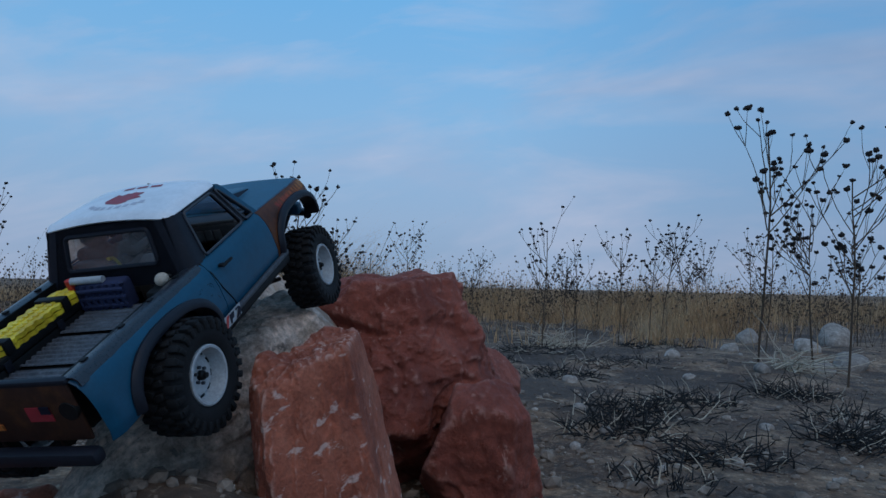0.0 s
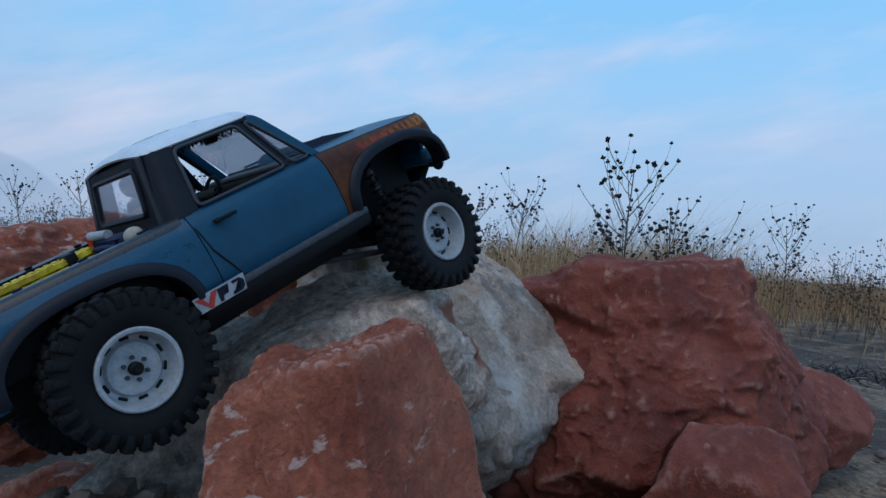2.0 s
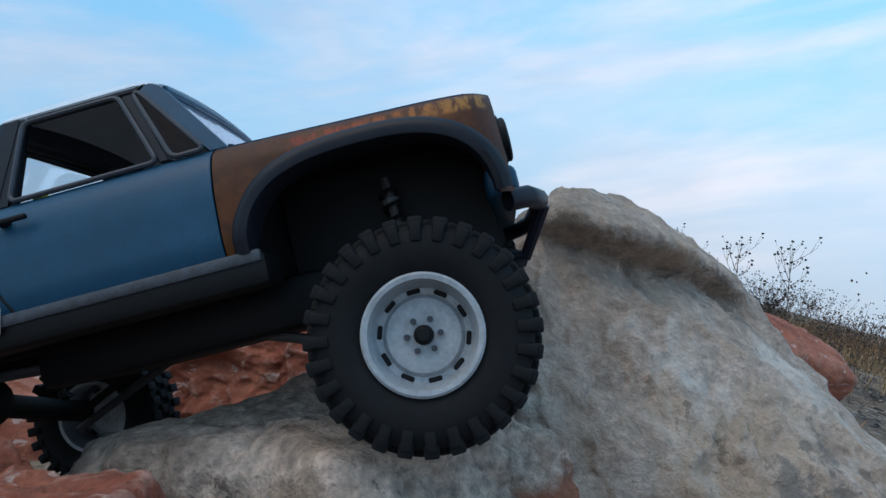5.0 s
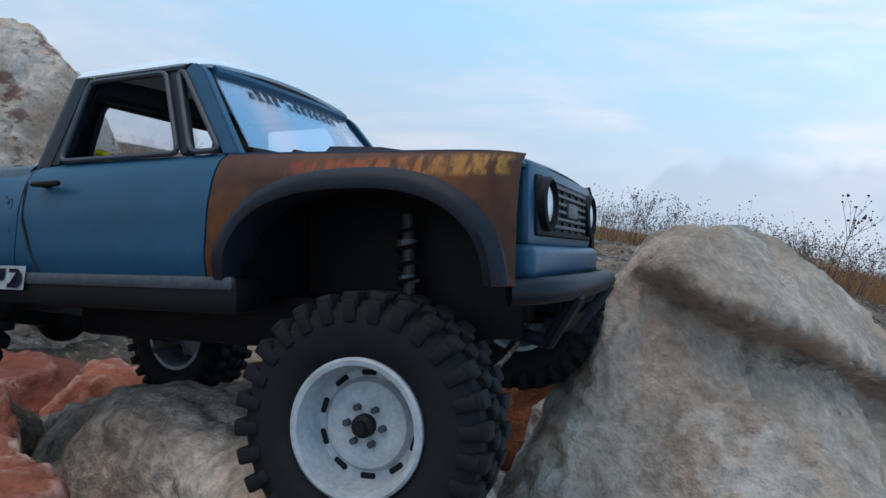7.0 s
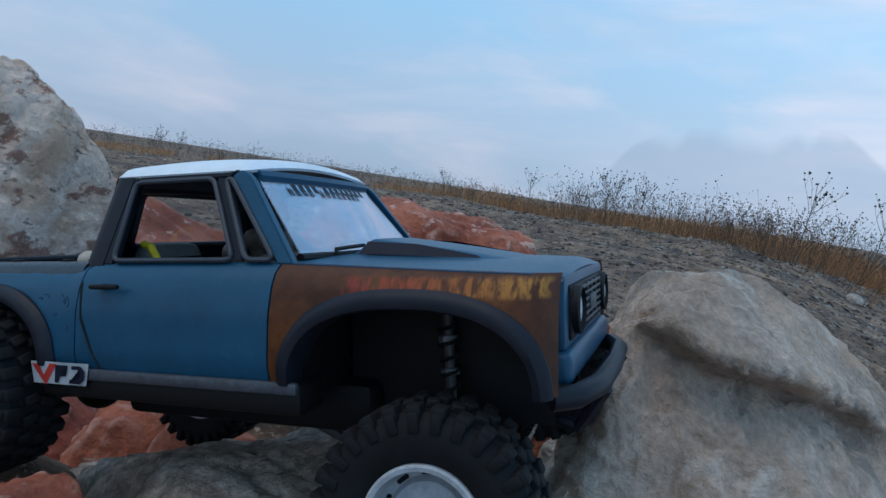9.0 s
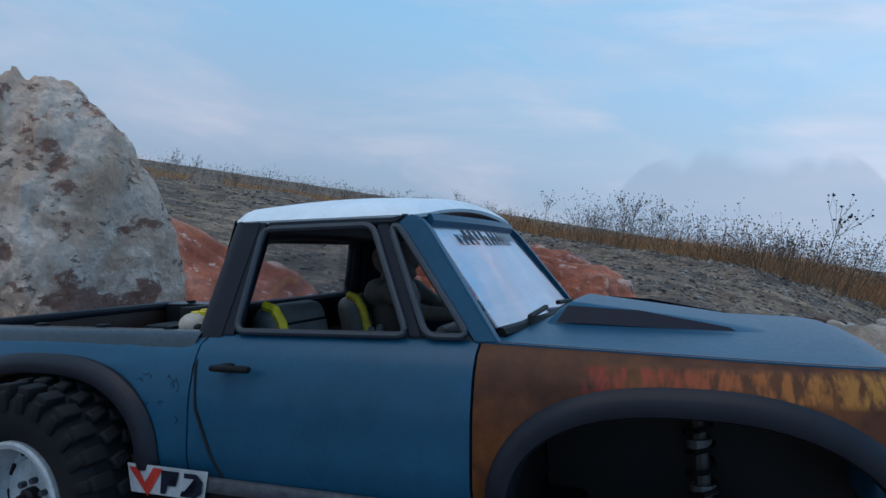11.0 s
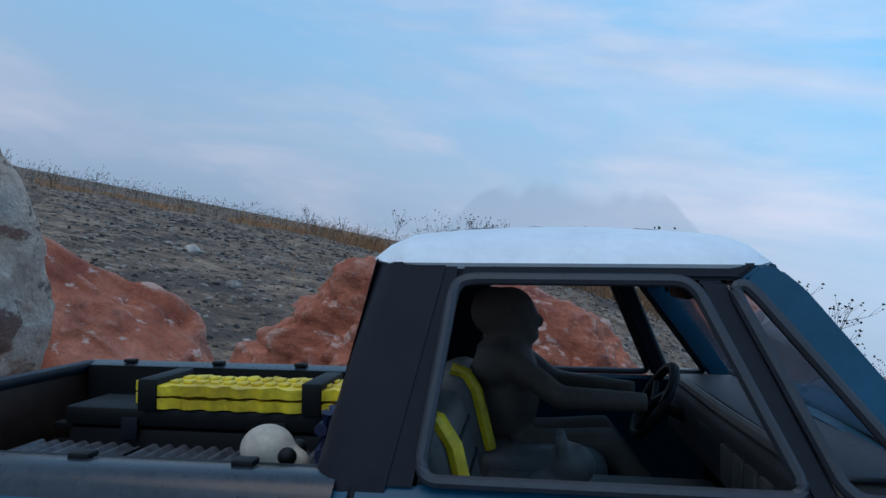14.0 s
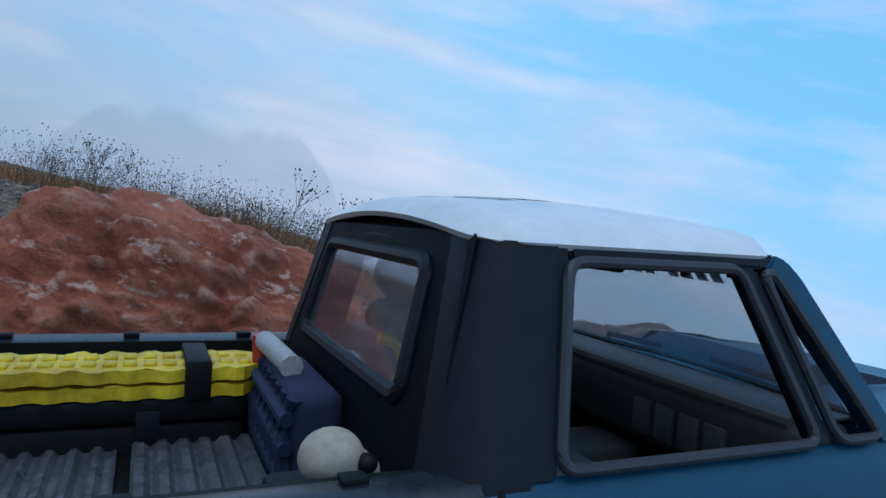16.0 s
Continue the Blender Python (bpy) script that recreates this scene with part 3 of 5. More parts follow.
boulder("boulder", (-0.412, 0.289, 0.214), (0.128, 0.143, 0.254), (10.4, -5.4, -1.2), 46, MOTTLE, "tall pale boulder mottled with brown stains", soft=0.25, fine=0.020, rough=0.045, cuts=10, lim=(0.85, 1.05), extra=[((1.068, -0.257, -0.166), 0.776), ((0.412, -0.438, 0.338), 1.012), ((-0.017, -1.102, -0.032), 0.881)], chip=0.075, level=7, crag=0.4)
boulder("boulder", (-0.526, 0.737, 0.098), (0.356, 0.196, 0.231), (0, 12, 0), 52, RED, "long sloping red sandstone boulder", extra=[((0.45, -0.3, 1), 0.62)], fine=0.012, chip=0.05)
boulder("boulder", (0.178, 0.505, 0.200), (0.252, 0.180, 0.208), (0, 0, 4), 66, RED, "rugged red sandstone boulder behind the truck", fine=0.022, rough=0.05, extra=[((0.05, -0.15, 1), 0.80)], chip=0.15, level=7, crag=0.9)
boulder("boulder", (0.417, 0.256, 0.182), (0.112, 0.080, 0.144), (0, 0, 30), 71, ORANGE, "orange sandstone boulder with a crusted top", level=5, fine=0.012, chip=0.15)
boulder("boulder", (0.03, 0.17, 0.05), (0.10, 0.09, 0.085), (0, 10, 20), 78, RED, "small pinkish red boulder under the truck", level=5)
boulder("boulder", (0.865, 0.70, 0.115), (0.135, 0.11, 0.115), (0, 0, 0), 83, RED, "rounded pink sandstone boulder", level=5, soft=0.25)
boulder("boulder", (-0.075, 0.165, 0.030), (0.085, 0.075, 0.080), (0, 10, 40), 97, RED, "small red boulder below the rear wheel", level=5, chip=0.12)
boulder("boulder", (-0.20, 0.17, 0.015), (0.11, 0.09, 0.085), (0, -6, 10), 98, REDDARK, "dark red boulder behind the rear wheel", level=5, chip=0.12)
boulder("boulder", (0.655, 0.030, -0.050), (0.140, 0.095, 0.112), (0, 15, 12), 85, PALE, "whitish limestone boulder with purple-grey stains", level=5)
boulder("boulder", (1.053, 0.233, -0.099), (0.167, 0.121, 0.121), (0, 10, 0), 88, ORANGE, "flat orange sandstone boulder", level=5)
boulder("boulder", (1.389, 0.041, -0.374), (0.211, 0.154, 0.125), (0, 18, 0), 91, PALE, "grey boulder in the grass edge", level=5)
boulder("boulder", (1.229, -0.174, -0.365), (0.162, 0.095, 0.095), (0, 20, -10), 94, REDDARK, "low red boulder at the foot of the pile", level=5)

# ---- the model truck ----
TRUCK = pose(0.0011, -0.0035, 0.198, 2.6, -10.82, -0.89) @ Matrix.Scale(1.022, 4) @ pose(0, -0.1, 0.1, -3.2) @ pose(0, 0.1, -0.1)
truck = new("model_truck")
truck.matrix_basis = TRUCK
tagged(truck, "blue radio-controlled model pickup truck with rusty front fenders", "model truck")

PROFILE_D = [-0.01, 0.0, 0.004, 0.012, 0.027, 0.052, 0.067, 0.09]
PROFILE_W = [0.090, 0.092, 0.098, 0.103, 0.107, 0.109, 0.106, 0.100]


def top_z(x):
    return 0.110 + 0.002 * min(1, max(0, (x - 0.14) / 0.01)) - 0.006 * max(0, (x - 0.287) / 0.155)


def half_width(x, z):
    w = float(np.interp(top_z(x) - z, PROFILE_D, PROFILE_W))
    if x > 0.40:
        w -= 0.006 * ((x - 0.40) / 0.045) ** 2
    if x > 0.43:
        w -= 0.010 * ((x - 0.43) / 0.016) ** 2
    if x < -0.03:
        w -= 0.006 * ((-0.03 - x) / 0.016) ** 2
    return w


ARCHES = ((0.058, 0.068, 0.050, 0.093), (0.367, 0.069, 0.048, 0.0910))


def arch_z(x):
    z = 0.049
    for c, half, lo, hi in ARCHES:
        u = abs(x - c) / half
        if u < 1:
            z = max(z, lo + (hi - lo) * (1 - u**2.5) ** (1 / 2.5))
    return z


def side_panel(x0, x1, sign, n):
    bm = bmesh.new()
    rows = []
    xs = np.linspace(x0, x1, n)
    for s in np.linspace(0, 1, 14):
        row = []
        for x in xs:
            zb, zt = arch_z(x), top_z(x)
            z = zb + (zt - zb) * s
            row.append((x, sign * half_width(x, z), z))
        rows.append(row)
    sheet(bm, rows, 0.002)
    return bm


for sg in (-1, 1):
    part("bed_side", side_panel(-0.045, 0.1495, sg, 70), BLUE, truck, "satin blue bed side with faint cracks")
    dr = part("door", side_panel(0.1505, 0.284, sg, 40), BLUE, truck, "satin blue door")
    part("fender", side_panel(0.2852, 0.445, sg, 60), RUST, truck, "rust brown front fender with flame painting")
    bm = bmesh.new()
    box(bm, (0.1645, -0.0036, 0.0965), (0.1855, 0.0, 0.0995), 0.0013)
    box(bm, (0.1665, -0.002, 0.0965), (0.1725, 0.007, 0.0993), 0.001)
    h = part("handle", bm, BLACK, dr, "black door handle")
    h.matrix_basis = pose(0, sg * 0.1075, 0.001, 0, 0, 0) if sg < 0 else pose(0, 0.112, 0.001)
    # shut line of the door
    bm = bmesh.new()
    tube(bm, [(0.1505 + dx, sg * (half_width(0.15, z) + 0.0003), z) for dx, z in ((0, 0.111), (0.001, 0.098), (0.004, 0.08), (0.012, 0.063), (0.018, 0.051))], 0.0008, 5)
    part("shut_line", bm, BLACK, dr)
    # wheel arch flares
    for c, half, lo, hi in ARCHES:
        bm = bmesh.new()
        rws = []
        us = [math.copysign(1 - (1 - abs(k)) ** 1.8, k) for k in np.linspace(-1, 1, 41)]
        pts = [(c + half * u, arch_z(c + half * u * 0.9999)) for u in us]
        for i, (x, z) in enumerate(pts):
            a, b = pts[max(0, i - 1)], pts[min(len(pts) - 1, i + 1)]
            t = Vector((b[0] - a[0], 0, b[1] - a[1])).normalized()
            nrm = Vector((-t.z, 0, t.x))
            y = half_width(x, z)
            row = []
            for o, d in ((-0.001, -0.016), (-0.0020, 0.002), (-0.0008, 0.0052), (0.0030, 0.0058), (0.0065, 0.0040), (0.0085, 0.0010), (0.0078, -0.003)):
                row.append((x + nrm.x * o, sg * (y + d), z + nrm.z * o))
            rws.append(row)
        sheet(bm, rws)
        part("flare", bm, CHARCOAL, truck, "dark plastic wheel arch flare")
    bm = bmesh.new()
    box(bm, (0.124, 0.083, 0.033), (0.306, 0.1105, 0.0500), 0.004)
    for v in bm.verts:
        v.co.y *= sg
    rocker = part("rocker", bm, BLACK, truck, "dark grey rocker panel")
    bm = bmesh.new()
    box(bm, (0.132, 0.1075, 0.0445), (0.304, 0.1120, 0.0510), 0.0015)
    for v in bm.verts:
        v.co.y *= sg
    part("sill_strip", bm, SILL, rocker, "scuffed grey sill strip")
    bm = bmesh.new()
    rws = [[(x, sg * y, z) for y, z in ((0.0985, 0.104), (0.0965, 0.1095), (0.093, 0.1125), (0.087, 0.1130), (0.0805, 0.1115))] for x in np.linspace(-0.044, 0.146, 20)]
    sheet(bm, rws, 0.0015)
    rail = part("bed_rail", bm, RAILCAP, truck, "dark bed rail cap")
    for xx in (-0.02, 0.03, 0.075, 0.12):
        bm = bmesh.new()
        box(bm, (xx - 0.003, sg * 0.085 - 0.0025, 0.1125), (xx + 0.003, sg * 0.085 + 0.0025, 0.1143), 0.0006)
        part("rail_clip", bm, BLACK, rail)
    bm = bmesh.new()
    box(bm, (-0.040, sg * 0.0795 - 0.001, 0.060), (0.138, sg * 0.0795 + 0.001, 0.1115))
    part("bed_inner_wall", bm, BLACK, truck)

# cab
CAB_Y0, CAB_Y1, ZB, ZR = 0.0935, 0.0785, 0.112, 0.1665


def cab_y(z, inset=0.0):
    return CAB_Y0 + (CAB_Y1 - CAB_Y0) * (z - ZB) / (ZR - ZB) - inset


def rounded(loop, r, n=5):
    """The closed outline with its corners turned into arcs of about r."""
    out = []
    for i, c in enumerate(loop):
        a, b, c = Vector(loop[i - 1]), Vector(loop[(i + 1) % len(loop)]), Vector(c)
        ra, rb = min(r, (a - c).length * 0.45), min(r, (b - c).length * 0.45)
        p, q = c + (a - c).normalized() * ra, c + (b - c).normalized() * rb
        for k in range(n + 1):
            t = k / n
            out.append(tuple(p * (1 - t) ** 2 + c * 2 * t * (1 - t) + q * t * t))
    return out


PILLARS = {
    "rear_pillar": ([(0.1500, 0.111), (0.1655, 0.111), (0.1725, 0.1600), (0.1745, 0.1620), (0.1745, 0.1652), (0.1622, 0.1652)], CHARCOAL),
    "roof_rail": ([(0.1746, 0.1610), (0.2425, 0.1610), (0.2480, 0.1652), (0.1746, 0.1652)], CHARCOAL),
    "window_divider": ([(0.2325, 0.1609), (0.2535, 0.1125), (0.2600, 0.1125), (0.2395, 0.1609)], CHARCOAL),
    "windshield_pillar": ([(0.2450, 0.1609), (0.2820, 0.1110), (0.2925, 0.1110), (0.2580, 0.1590), (0.2530, 0.1636), (0.2482, 0.1652), (0.2428, 0.1609)], BLUE),
}
for sg in (-1, 1):
    for nm, (poly, mt) in PILLARS.items():
        bm = bmesh.new()
        prism(bm, poly, lambda z: sg * cab_y(z), lambda z: sg * cab_y(z, 0.006))
        bmesh.ops.bevel(bm, geom=list(bm.edges), offset=0.0009, segments=2, affect="EDGES")
        part(nm, bm, mt, truck)
    for loop in ([(0.1662, 0.1135), (0.1728, 0.1580), (0.1755, 0.1608), (0.2315, 0.1608), (0.2528, 0.1135)], [(0.2612, 0.1135), (0.2408, 0.1590), (0.2432, 0.1600), (0.2455, 0.1585), (0.2800, 0.1135)]):
        bm = bmesh.new()
        tube(bm, [(x, sg * (cab_y(z) + 0.0006), z) for x, z in rounded(loop, 0.005)], 0.0016, 8, True)
        part("window_trim", bm, TRIM, truck, "grey window rubber")

bm = bmesh.new()
rws = []
for u in np.linspace(0, 1, 24):
    x = 0.1490 + (0.2545 - 0.1490) * u
    row = []
    for v in np.linspace(-1, 1, 25):
        ex, ev = max(0, (abs(u - 0.5) - 0.40) / 0.10), max(0, (abs(v) - 0.86) / 0.14)
        row.append((x + (0.5 - u) * 0.012 * ev**2 * min(1, ex * 3), v * (0.0800 - 0.003 * min(1, ex)), 0.1694 + 0.0060 * (1 - v * v) + 0.0030 * math.sin(math.pi * u) * (1 - abs(v) ** 5) - 0.0046 * min(1.0, math.hypot(ex, ev)) ** 2))
    rws.append(row)
sheet(bm, rws, 0.002)
roof = part("roof", bm, WHITE, truck, "white roof with a red and dark print")
bm = bmesh.new()
sheet(bm, [[(0.1615 + 0.0012 * k, v * 0.0765, z0 + z1 * (1 - v * v)) for v in np.linspace(-1, 1, 21)] for k, z0, z1 in ((0, 0.1600, 0.0), (1, 0.1660, 0.0060))], 0.002)
part("rear_header", bm, CHARCOAL, truck)


def patch(name, mat, parent, outline, surf, lift=0.0004, label=""):
    """A flat painted shape laid on a surface; outline in two of its coordinates, surf gives the place."""
    bm = bmesh.new()
    vs = [bm.verts.new(surf(u, v, lift)) for u, v in outline]
    f = bm.faces.new(vs)
    bmesh.ops.triangulate(bm, faces=[f])
    return part(name, bm, mat, parent, label, smooth=False)


def roof_surf(u, v, lift):
    return (u, v, 0.1694 + 0.0060 * (1 - (v / 0.0795) ** 2) + 0.0030 * math.sin(math.pi * (u - 0.15) / 0.1045) + 0.0001 + lift * 0.6)


rnd = random.Random(4)
blot = [(0.197 + (0.017 + rnd.uniform(-0.008, 0.004)) * math.cos(a), (0.021 + rnd.uniform(-0.010, 0.004)) * math.sin(a)) for a in np.linspace(0, 2 * math.pi, 22, endpoint=False)]
patch("roof_print", BLOOD, roof, blot, roof_surf, label="ragged red blot print")
for k in range(9):
    a = radians(125 + k * 13.5)
    c = (0.197 + 0.026 * math.cos(a), 0.040 * math.sin(a))
    w = rnd.uniform(0.0025, 0.0042)
    patch("print_bar", FAINT, roof, [(c[0] - 0.0035, c[1] - w), (c[0] + 0.0035, c[1] - w * 0.8), (c[0] + 0.003, c[1] + w), (c[0] - 0.0035, c[1] + w * 0.9)], roof_surf)
for k in range(3):
    c = (0.231, -0.018 + 0.018 * k)
    patch("print_bar", BLOOD, roof, [(c[0] - 0.004, c[1] - 0.008), (c[0] + 0.004, c[1] - 0.006), (c[0] + 0.003, c[1] + 0.008), (c[0] - 0.005, c[1] + 0.005)], roof_surf)

# cab back wall with its window
bm = bmesh.new()


def back(y, z):
    return (0.1385 + (z - 0.112) * 0.235, y, z)


outer = [(-0.084, 0.100), (0.084, 0.100), (0.0735, 0.1660), (-0.0735, 0.1660)]
inner = [(-0.056, 0.121), (0.056, 0.121), (0.051, 0.1575), (-0.051, 0.1575)]
vo = [bm.verts.new(back(*p)) for p in outer]
vi = [bm.verts.new(back(*p)) for p in inner]
fs = [bm.faces.new((vo[i], vo[(i + 1) % 4], vi[(i + 1) % 4], vi[i])) for i in range(4)]
bmesh.ops.solidify(bm, geom=fs, thickness=0.005)
part("cab_back", bm, CHARCOAL, truck, "charcoal cab back panel")
for sg in (-1, 1):
    # rounded corner that joins the back panel and the side pillar
    bm = bmesh.new()
    rws = []
    for q in np.linspace(0, 1, 12):
        z = 0.106 + q * 0.0590
        x0, yo = 0.1385 + (z - 0.112) * 0.235, cab_y(max(z, 0.108))
        r_ = 0.0125
        row = [(x0 - 0.0004, sg * (yo - r_ - 0.006), z)]
        for a in np.linspace(0, math.pi / 2, 9):
            row.append((x0 + r_ - 0.0004 - r_ * math.cos(a), sg * (yo - r_ + (r_ + 0.0004) * math.sin(a)), z))
        row.append((x0 + r_ + 0.0075, sg * (yo + 0.0004), z))
        rws.append(row)
    sheet(bm, rws, 0.002)
    part("cab_corner", bm, CHARCOAL, truck, "rounded charcoal cab corner")
bm = bmesh.new()
tube(bm, [(0.1552 + 0.004 * (abs(y) / 0.0715) ** 8, y, 0.1592 + 0.0028 * (1 - (y / 0.08) ** 2)) for y in np.linspace(-0.0715, 0.0715, 25)], 0.0050, 12)
part("rear_header", bm, CHARCOAL, truck)
bm = bmesh.new()
tube(bm, [back(y, z) for y, z in rounded(inner, 0.006)], 0.0026, 8, True)
part("rear_window_trim", bm, CHARCOAL, truck)
bm = bmesh.new()
fs = [bm.faces.new([bm.verts.new(back(y, z)) for y, z in inner])]
bmesh.ops.solidify(bm, geom=fs, thickness=0.0008)
g = part("rear_window", bm, GLASS, truck, "clear rear window with painted-in pale haze")
g.visible_shadow = False


# windshield
def shield(v, s, lift=0.0):
    """v -1..1 across, s 0..1 up."""
    return (0.2900 - 0.0390 * s + 0.006 * (1 - v * v) * (1 - s * 0.4) + lift, v * (0.0850 - 0.0125 * s), 0.1125 + 0.0515 * s + lift * 0.6)


bm = bmesh.new()
sheet(bm, [[shield(v, s) for v in np.linspace(-0.94, 0.94, 13)] for s in np.linspace(0.04, 0.95, 8)], 0.0008)
g = part("windshield", bm, GLASS, truck, "clear windshield with painted-in pale haze and a lettered strip")
g.visible_shadow = False
bm = bmesh.new()
tube(bm, [shield(v, 0.02) for v in np.linspace(-0.97, 0.97, 11)], 0.0030, 8)
part("windshield_frame", bm, BLACK, truck)
bm = bmesh.new()
tube(bm, [shield(v, 0.97) for v in np.linspace(-0.94, 0.94, 11)], 0.0036, 8)
part("windshield_header", bm, BLUE, truck)
lets = [-0.62, -0.52, -0.42, -0.32, -0.14, -0.04, 0.06, 0.16, 0.26, 0.36, 0.46, 0.56]
for v0 in lets:
    patch("letter_bar", INK, truck, [(v0, 0.78), (v0 + 0.07, 0.78), (v0 + 0.07, 0.88), (v0, 0.88)], lambda u, v, l: shield(u, v, l + 0.0012))
for sg in (-1, 1):
    bm = bmesh.new()
    tube(bm, [shield(sg * 0.62, 0.02, 0.003), shield(sg * 0.62, 0.06, 0.004), shield(sg * 0.18, 0.10, 0.003)], 0.0013, 6)
    part("wiper", bm, BLACK, truck, "black windshield wiper")


# hood with raised scoop
def hood_z(x, y):
    return top_z(x) - 0.0005 + 0.0040 * (1 - (y / 0.094) ** 2) - 0.004 * max(0, (x - 0.43) / 0.014) ** 2


bm = bmesh.new()
sheet(bm, [[(x, y * (half_width(x, top_z(x)) + 0.0015) / 0.092, hood_z(x, y)) for y in np.linspace(-0.092, 0.092, 33)] for x in np.linspace(0.2865, 0.4445, 36)], 0.0015)
hood = part("hood", bm, BLUE, truck, "satin blue hood with a raised scoop")
bm = bmesh.new()
rws = []
for x in np.linspace(0.300, 0.405, 20):
    u = (x - 0.300) / 0.105
    hgt = 0.0105 * max(0.0, 1 - u) ** 0.8 * min(1, u * 12)
    row = []
    for v in np.linspace(-1, 1, 17):
        wv = 0.042 * (1 - 0.15 * u)
        row.append((x, v * wv, hood_z(x, v * wv) - 0.0005 + hgt * min(1, (1 - abs(v)) * 4.5) ** 0.7))
    rws.append(row)
sheet(bm, rws)
part("scoop", bm, BLUE, hood)
for sg in (-1, 1):
    patch("scoop_decal", INK, hood, [(0.306, 0.0), (0.311, 0.0075), (0.345, 0.0068), (0.385, 0.0015), (0.388, 0.0)], lambda u, v, l: (u, sg * (0.0435 - 0.0055 * (u - 0.300) / 0.105 - v * 0.55), hood_z(u, 0.042) + v + 0.0008), label="dark side decal of the scoop")

# front: grille shell, bars, lamps, valance, bumper
bm = bmesh.new()
box(bm, (0.438, -0.074, 0.066), (0.4455, 0.074, 0.1045), 0.003)
shell = part("grille_shell", bm, BLUE, truck, "blue front panel")
bm = bmesh.new()
box(bm, (0.4445, -0.066, 0.0705), (0.4475, 0.066, 0.0985), 0.002)
grille = part("grille", bm, BLACK, truck, "black grille insert")
for k in range(6):
    bm = bmesh.new()
    z = 0.0748 + k * 0.0039
    box(bm, (0.447, -0.041, z), (0.4492, 0.041, z + 0.0018), 0.0005)
    part("grille_bar", bm, TRIM, grille)
for k in range(5):
    bm = bmesh.new()
    y = -0.036 + k * 0.018
    box(bm, (0.4471, y - 0.0008, 0.0735), (0.4488, y + 0.0008, 0.0968), 0.0003)
    part("grille_post", bm, BLACK, grille)
bm = bmesh.new()
box(bm, (0.4474, -0.012, 0.0810), (0.4502, 0.012, 0.0890), 0.0008)
part("grille_badge", bm, TRIM, grille, "plain grey badge plate")
for sg in (-1, 1):
    bm = bmesh.new()
    rr = lathe(bm, [(0.0128, 0.0), (0.0128, 0.004), (0.0112, 0.005), (0.0108, 0.002)], 28)
    bmesh.ops.transform(bm, matrix=pose(0.4468, sg * 0.0535, 0.0855, 0, 0, -90), verts=bm.verts)
    lamp = part("headlight", bm, BLACK, truck, "round headlight with black bezel")
    bm = bmesh.new()
    bmesh.ops.create_uvsphere(bm, u_segments=20, v_segments=10, radius=0.0107, matrix=pose(0.4472, sg * 0.0535, 0.0855) @ Matrix.Diagonal((0.35, 1, 1, 1)))
    part("lens", bm, LENS, lamp, "clear lamp lens")
bm = bmesh.new()
box(bm, (0.430, -0.080, 0.050), (0.4495, 0.080, 0.0665), 0.0045, seg=3)
part("valance", bm, BLUE, truck, "blue front valance")
bm = bmesh.new()
tube(bm, [(0.440, -0.088, 0.046), (0.452, -0.080, 0.0465), (0.460, -0.055, 0.047), (0.462, 0, 0.047), (0.460, 0.055, 0.047), (0.452, 0.080, 0.0465), (0.440, 0.088, 0.046)], 0.0060, 10)
bump = part("bumper", bm, CHARCOAL, truck, "dark tube front bumper")
bm = bmesh.new()
pl = [(0.460, -0.045, 0.0445), (0.460, 0.045, 0.0445), (0.445, 0.034, 0.0200), (0.445, -0.034, 0.0200)]
hole = [(0.4595, -0.011, 0.0370), (0.4595, 0.011, 0.0370), (0.4545, 0.010, 0.0312), (0.4545, -0.010, 0.0312)]
a_, b_ = [bm.verts.new(p) for p in pl], [bm.verts.new(p) for p in hole]
fs = [bm.faces.new((a_[i], a_[(i + 1) % 4], b_[(i + 1) % 4], b_[i])) for i in range(4)]
bmesh.ops.solidify(bm, geom=fs, thickness=0.004)
part("skid_plate", bm, CHARCOAL, bump, "angled skid plate with a winch slot")
for sg in (-1, 1):
    bm = bmesh.new()
    tube(bm, [(0.463, sg * 0.048, 0.044), (0.445, sg * 0.036, 0.019), (0.425, sg * 0.030, 0.022)], 0.004, 8)
    part("brace", bm, CHARCOAL, bump)


# sticker shapes and hairline cracks behind the door
STICKER = ((RIM, [(0.1195, 0.0545), (0.1655, 0.0545), (0.1630, 0.0415), (0.1215, 0.0415)]),
           (REDP, [(0.1205, 0.0530), (0.1260, 0.0530), (0.1300, 0.0465), (0.1350, 0.0535), (0.1405, 0.0535), (0.1315, 0.0405)]),
           (INK, [(0.1400, 0.0530), (0.1500, 0.0530), (0.1495, 0.0510), (0.1445, 0.0505), (0.1440, 0.0485), (0.1480, 0.0480), (0.1478, 0.0465), (0.1432, 0.0462), (0.1420, 0.0425), (0.1390, 0.0425)]),
           (INK, [(0.1530, 0.0530), (0.1600, 0.0530), (0.1632, 0.0500), (0.1625, 0.0450), (0.1590, 0.0425), (0.1505, 0.0425), (0.1515, 0.0450), (0.1580, 0.0450), (0.1600, 0.0475), (0.1602, 0.0495), (0.1585, 0.0508), (0.1528, 0.0508)]))
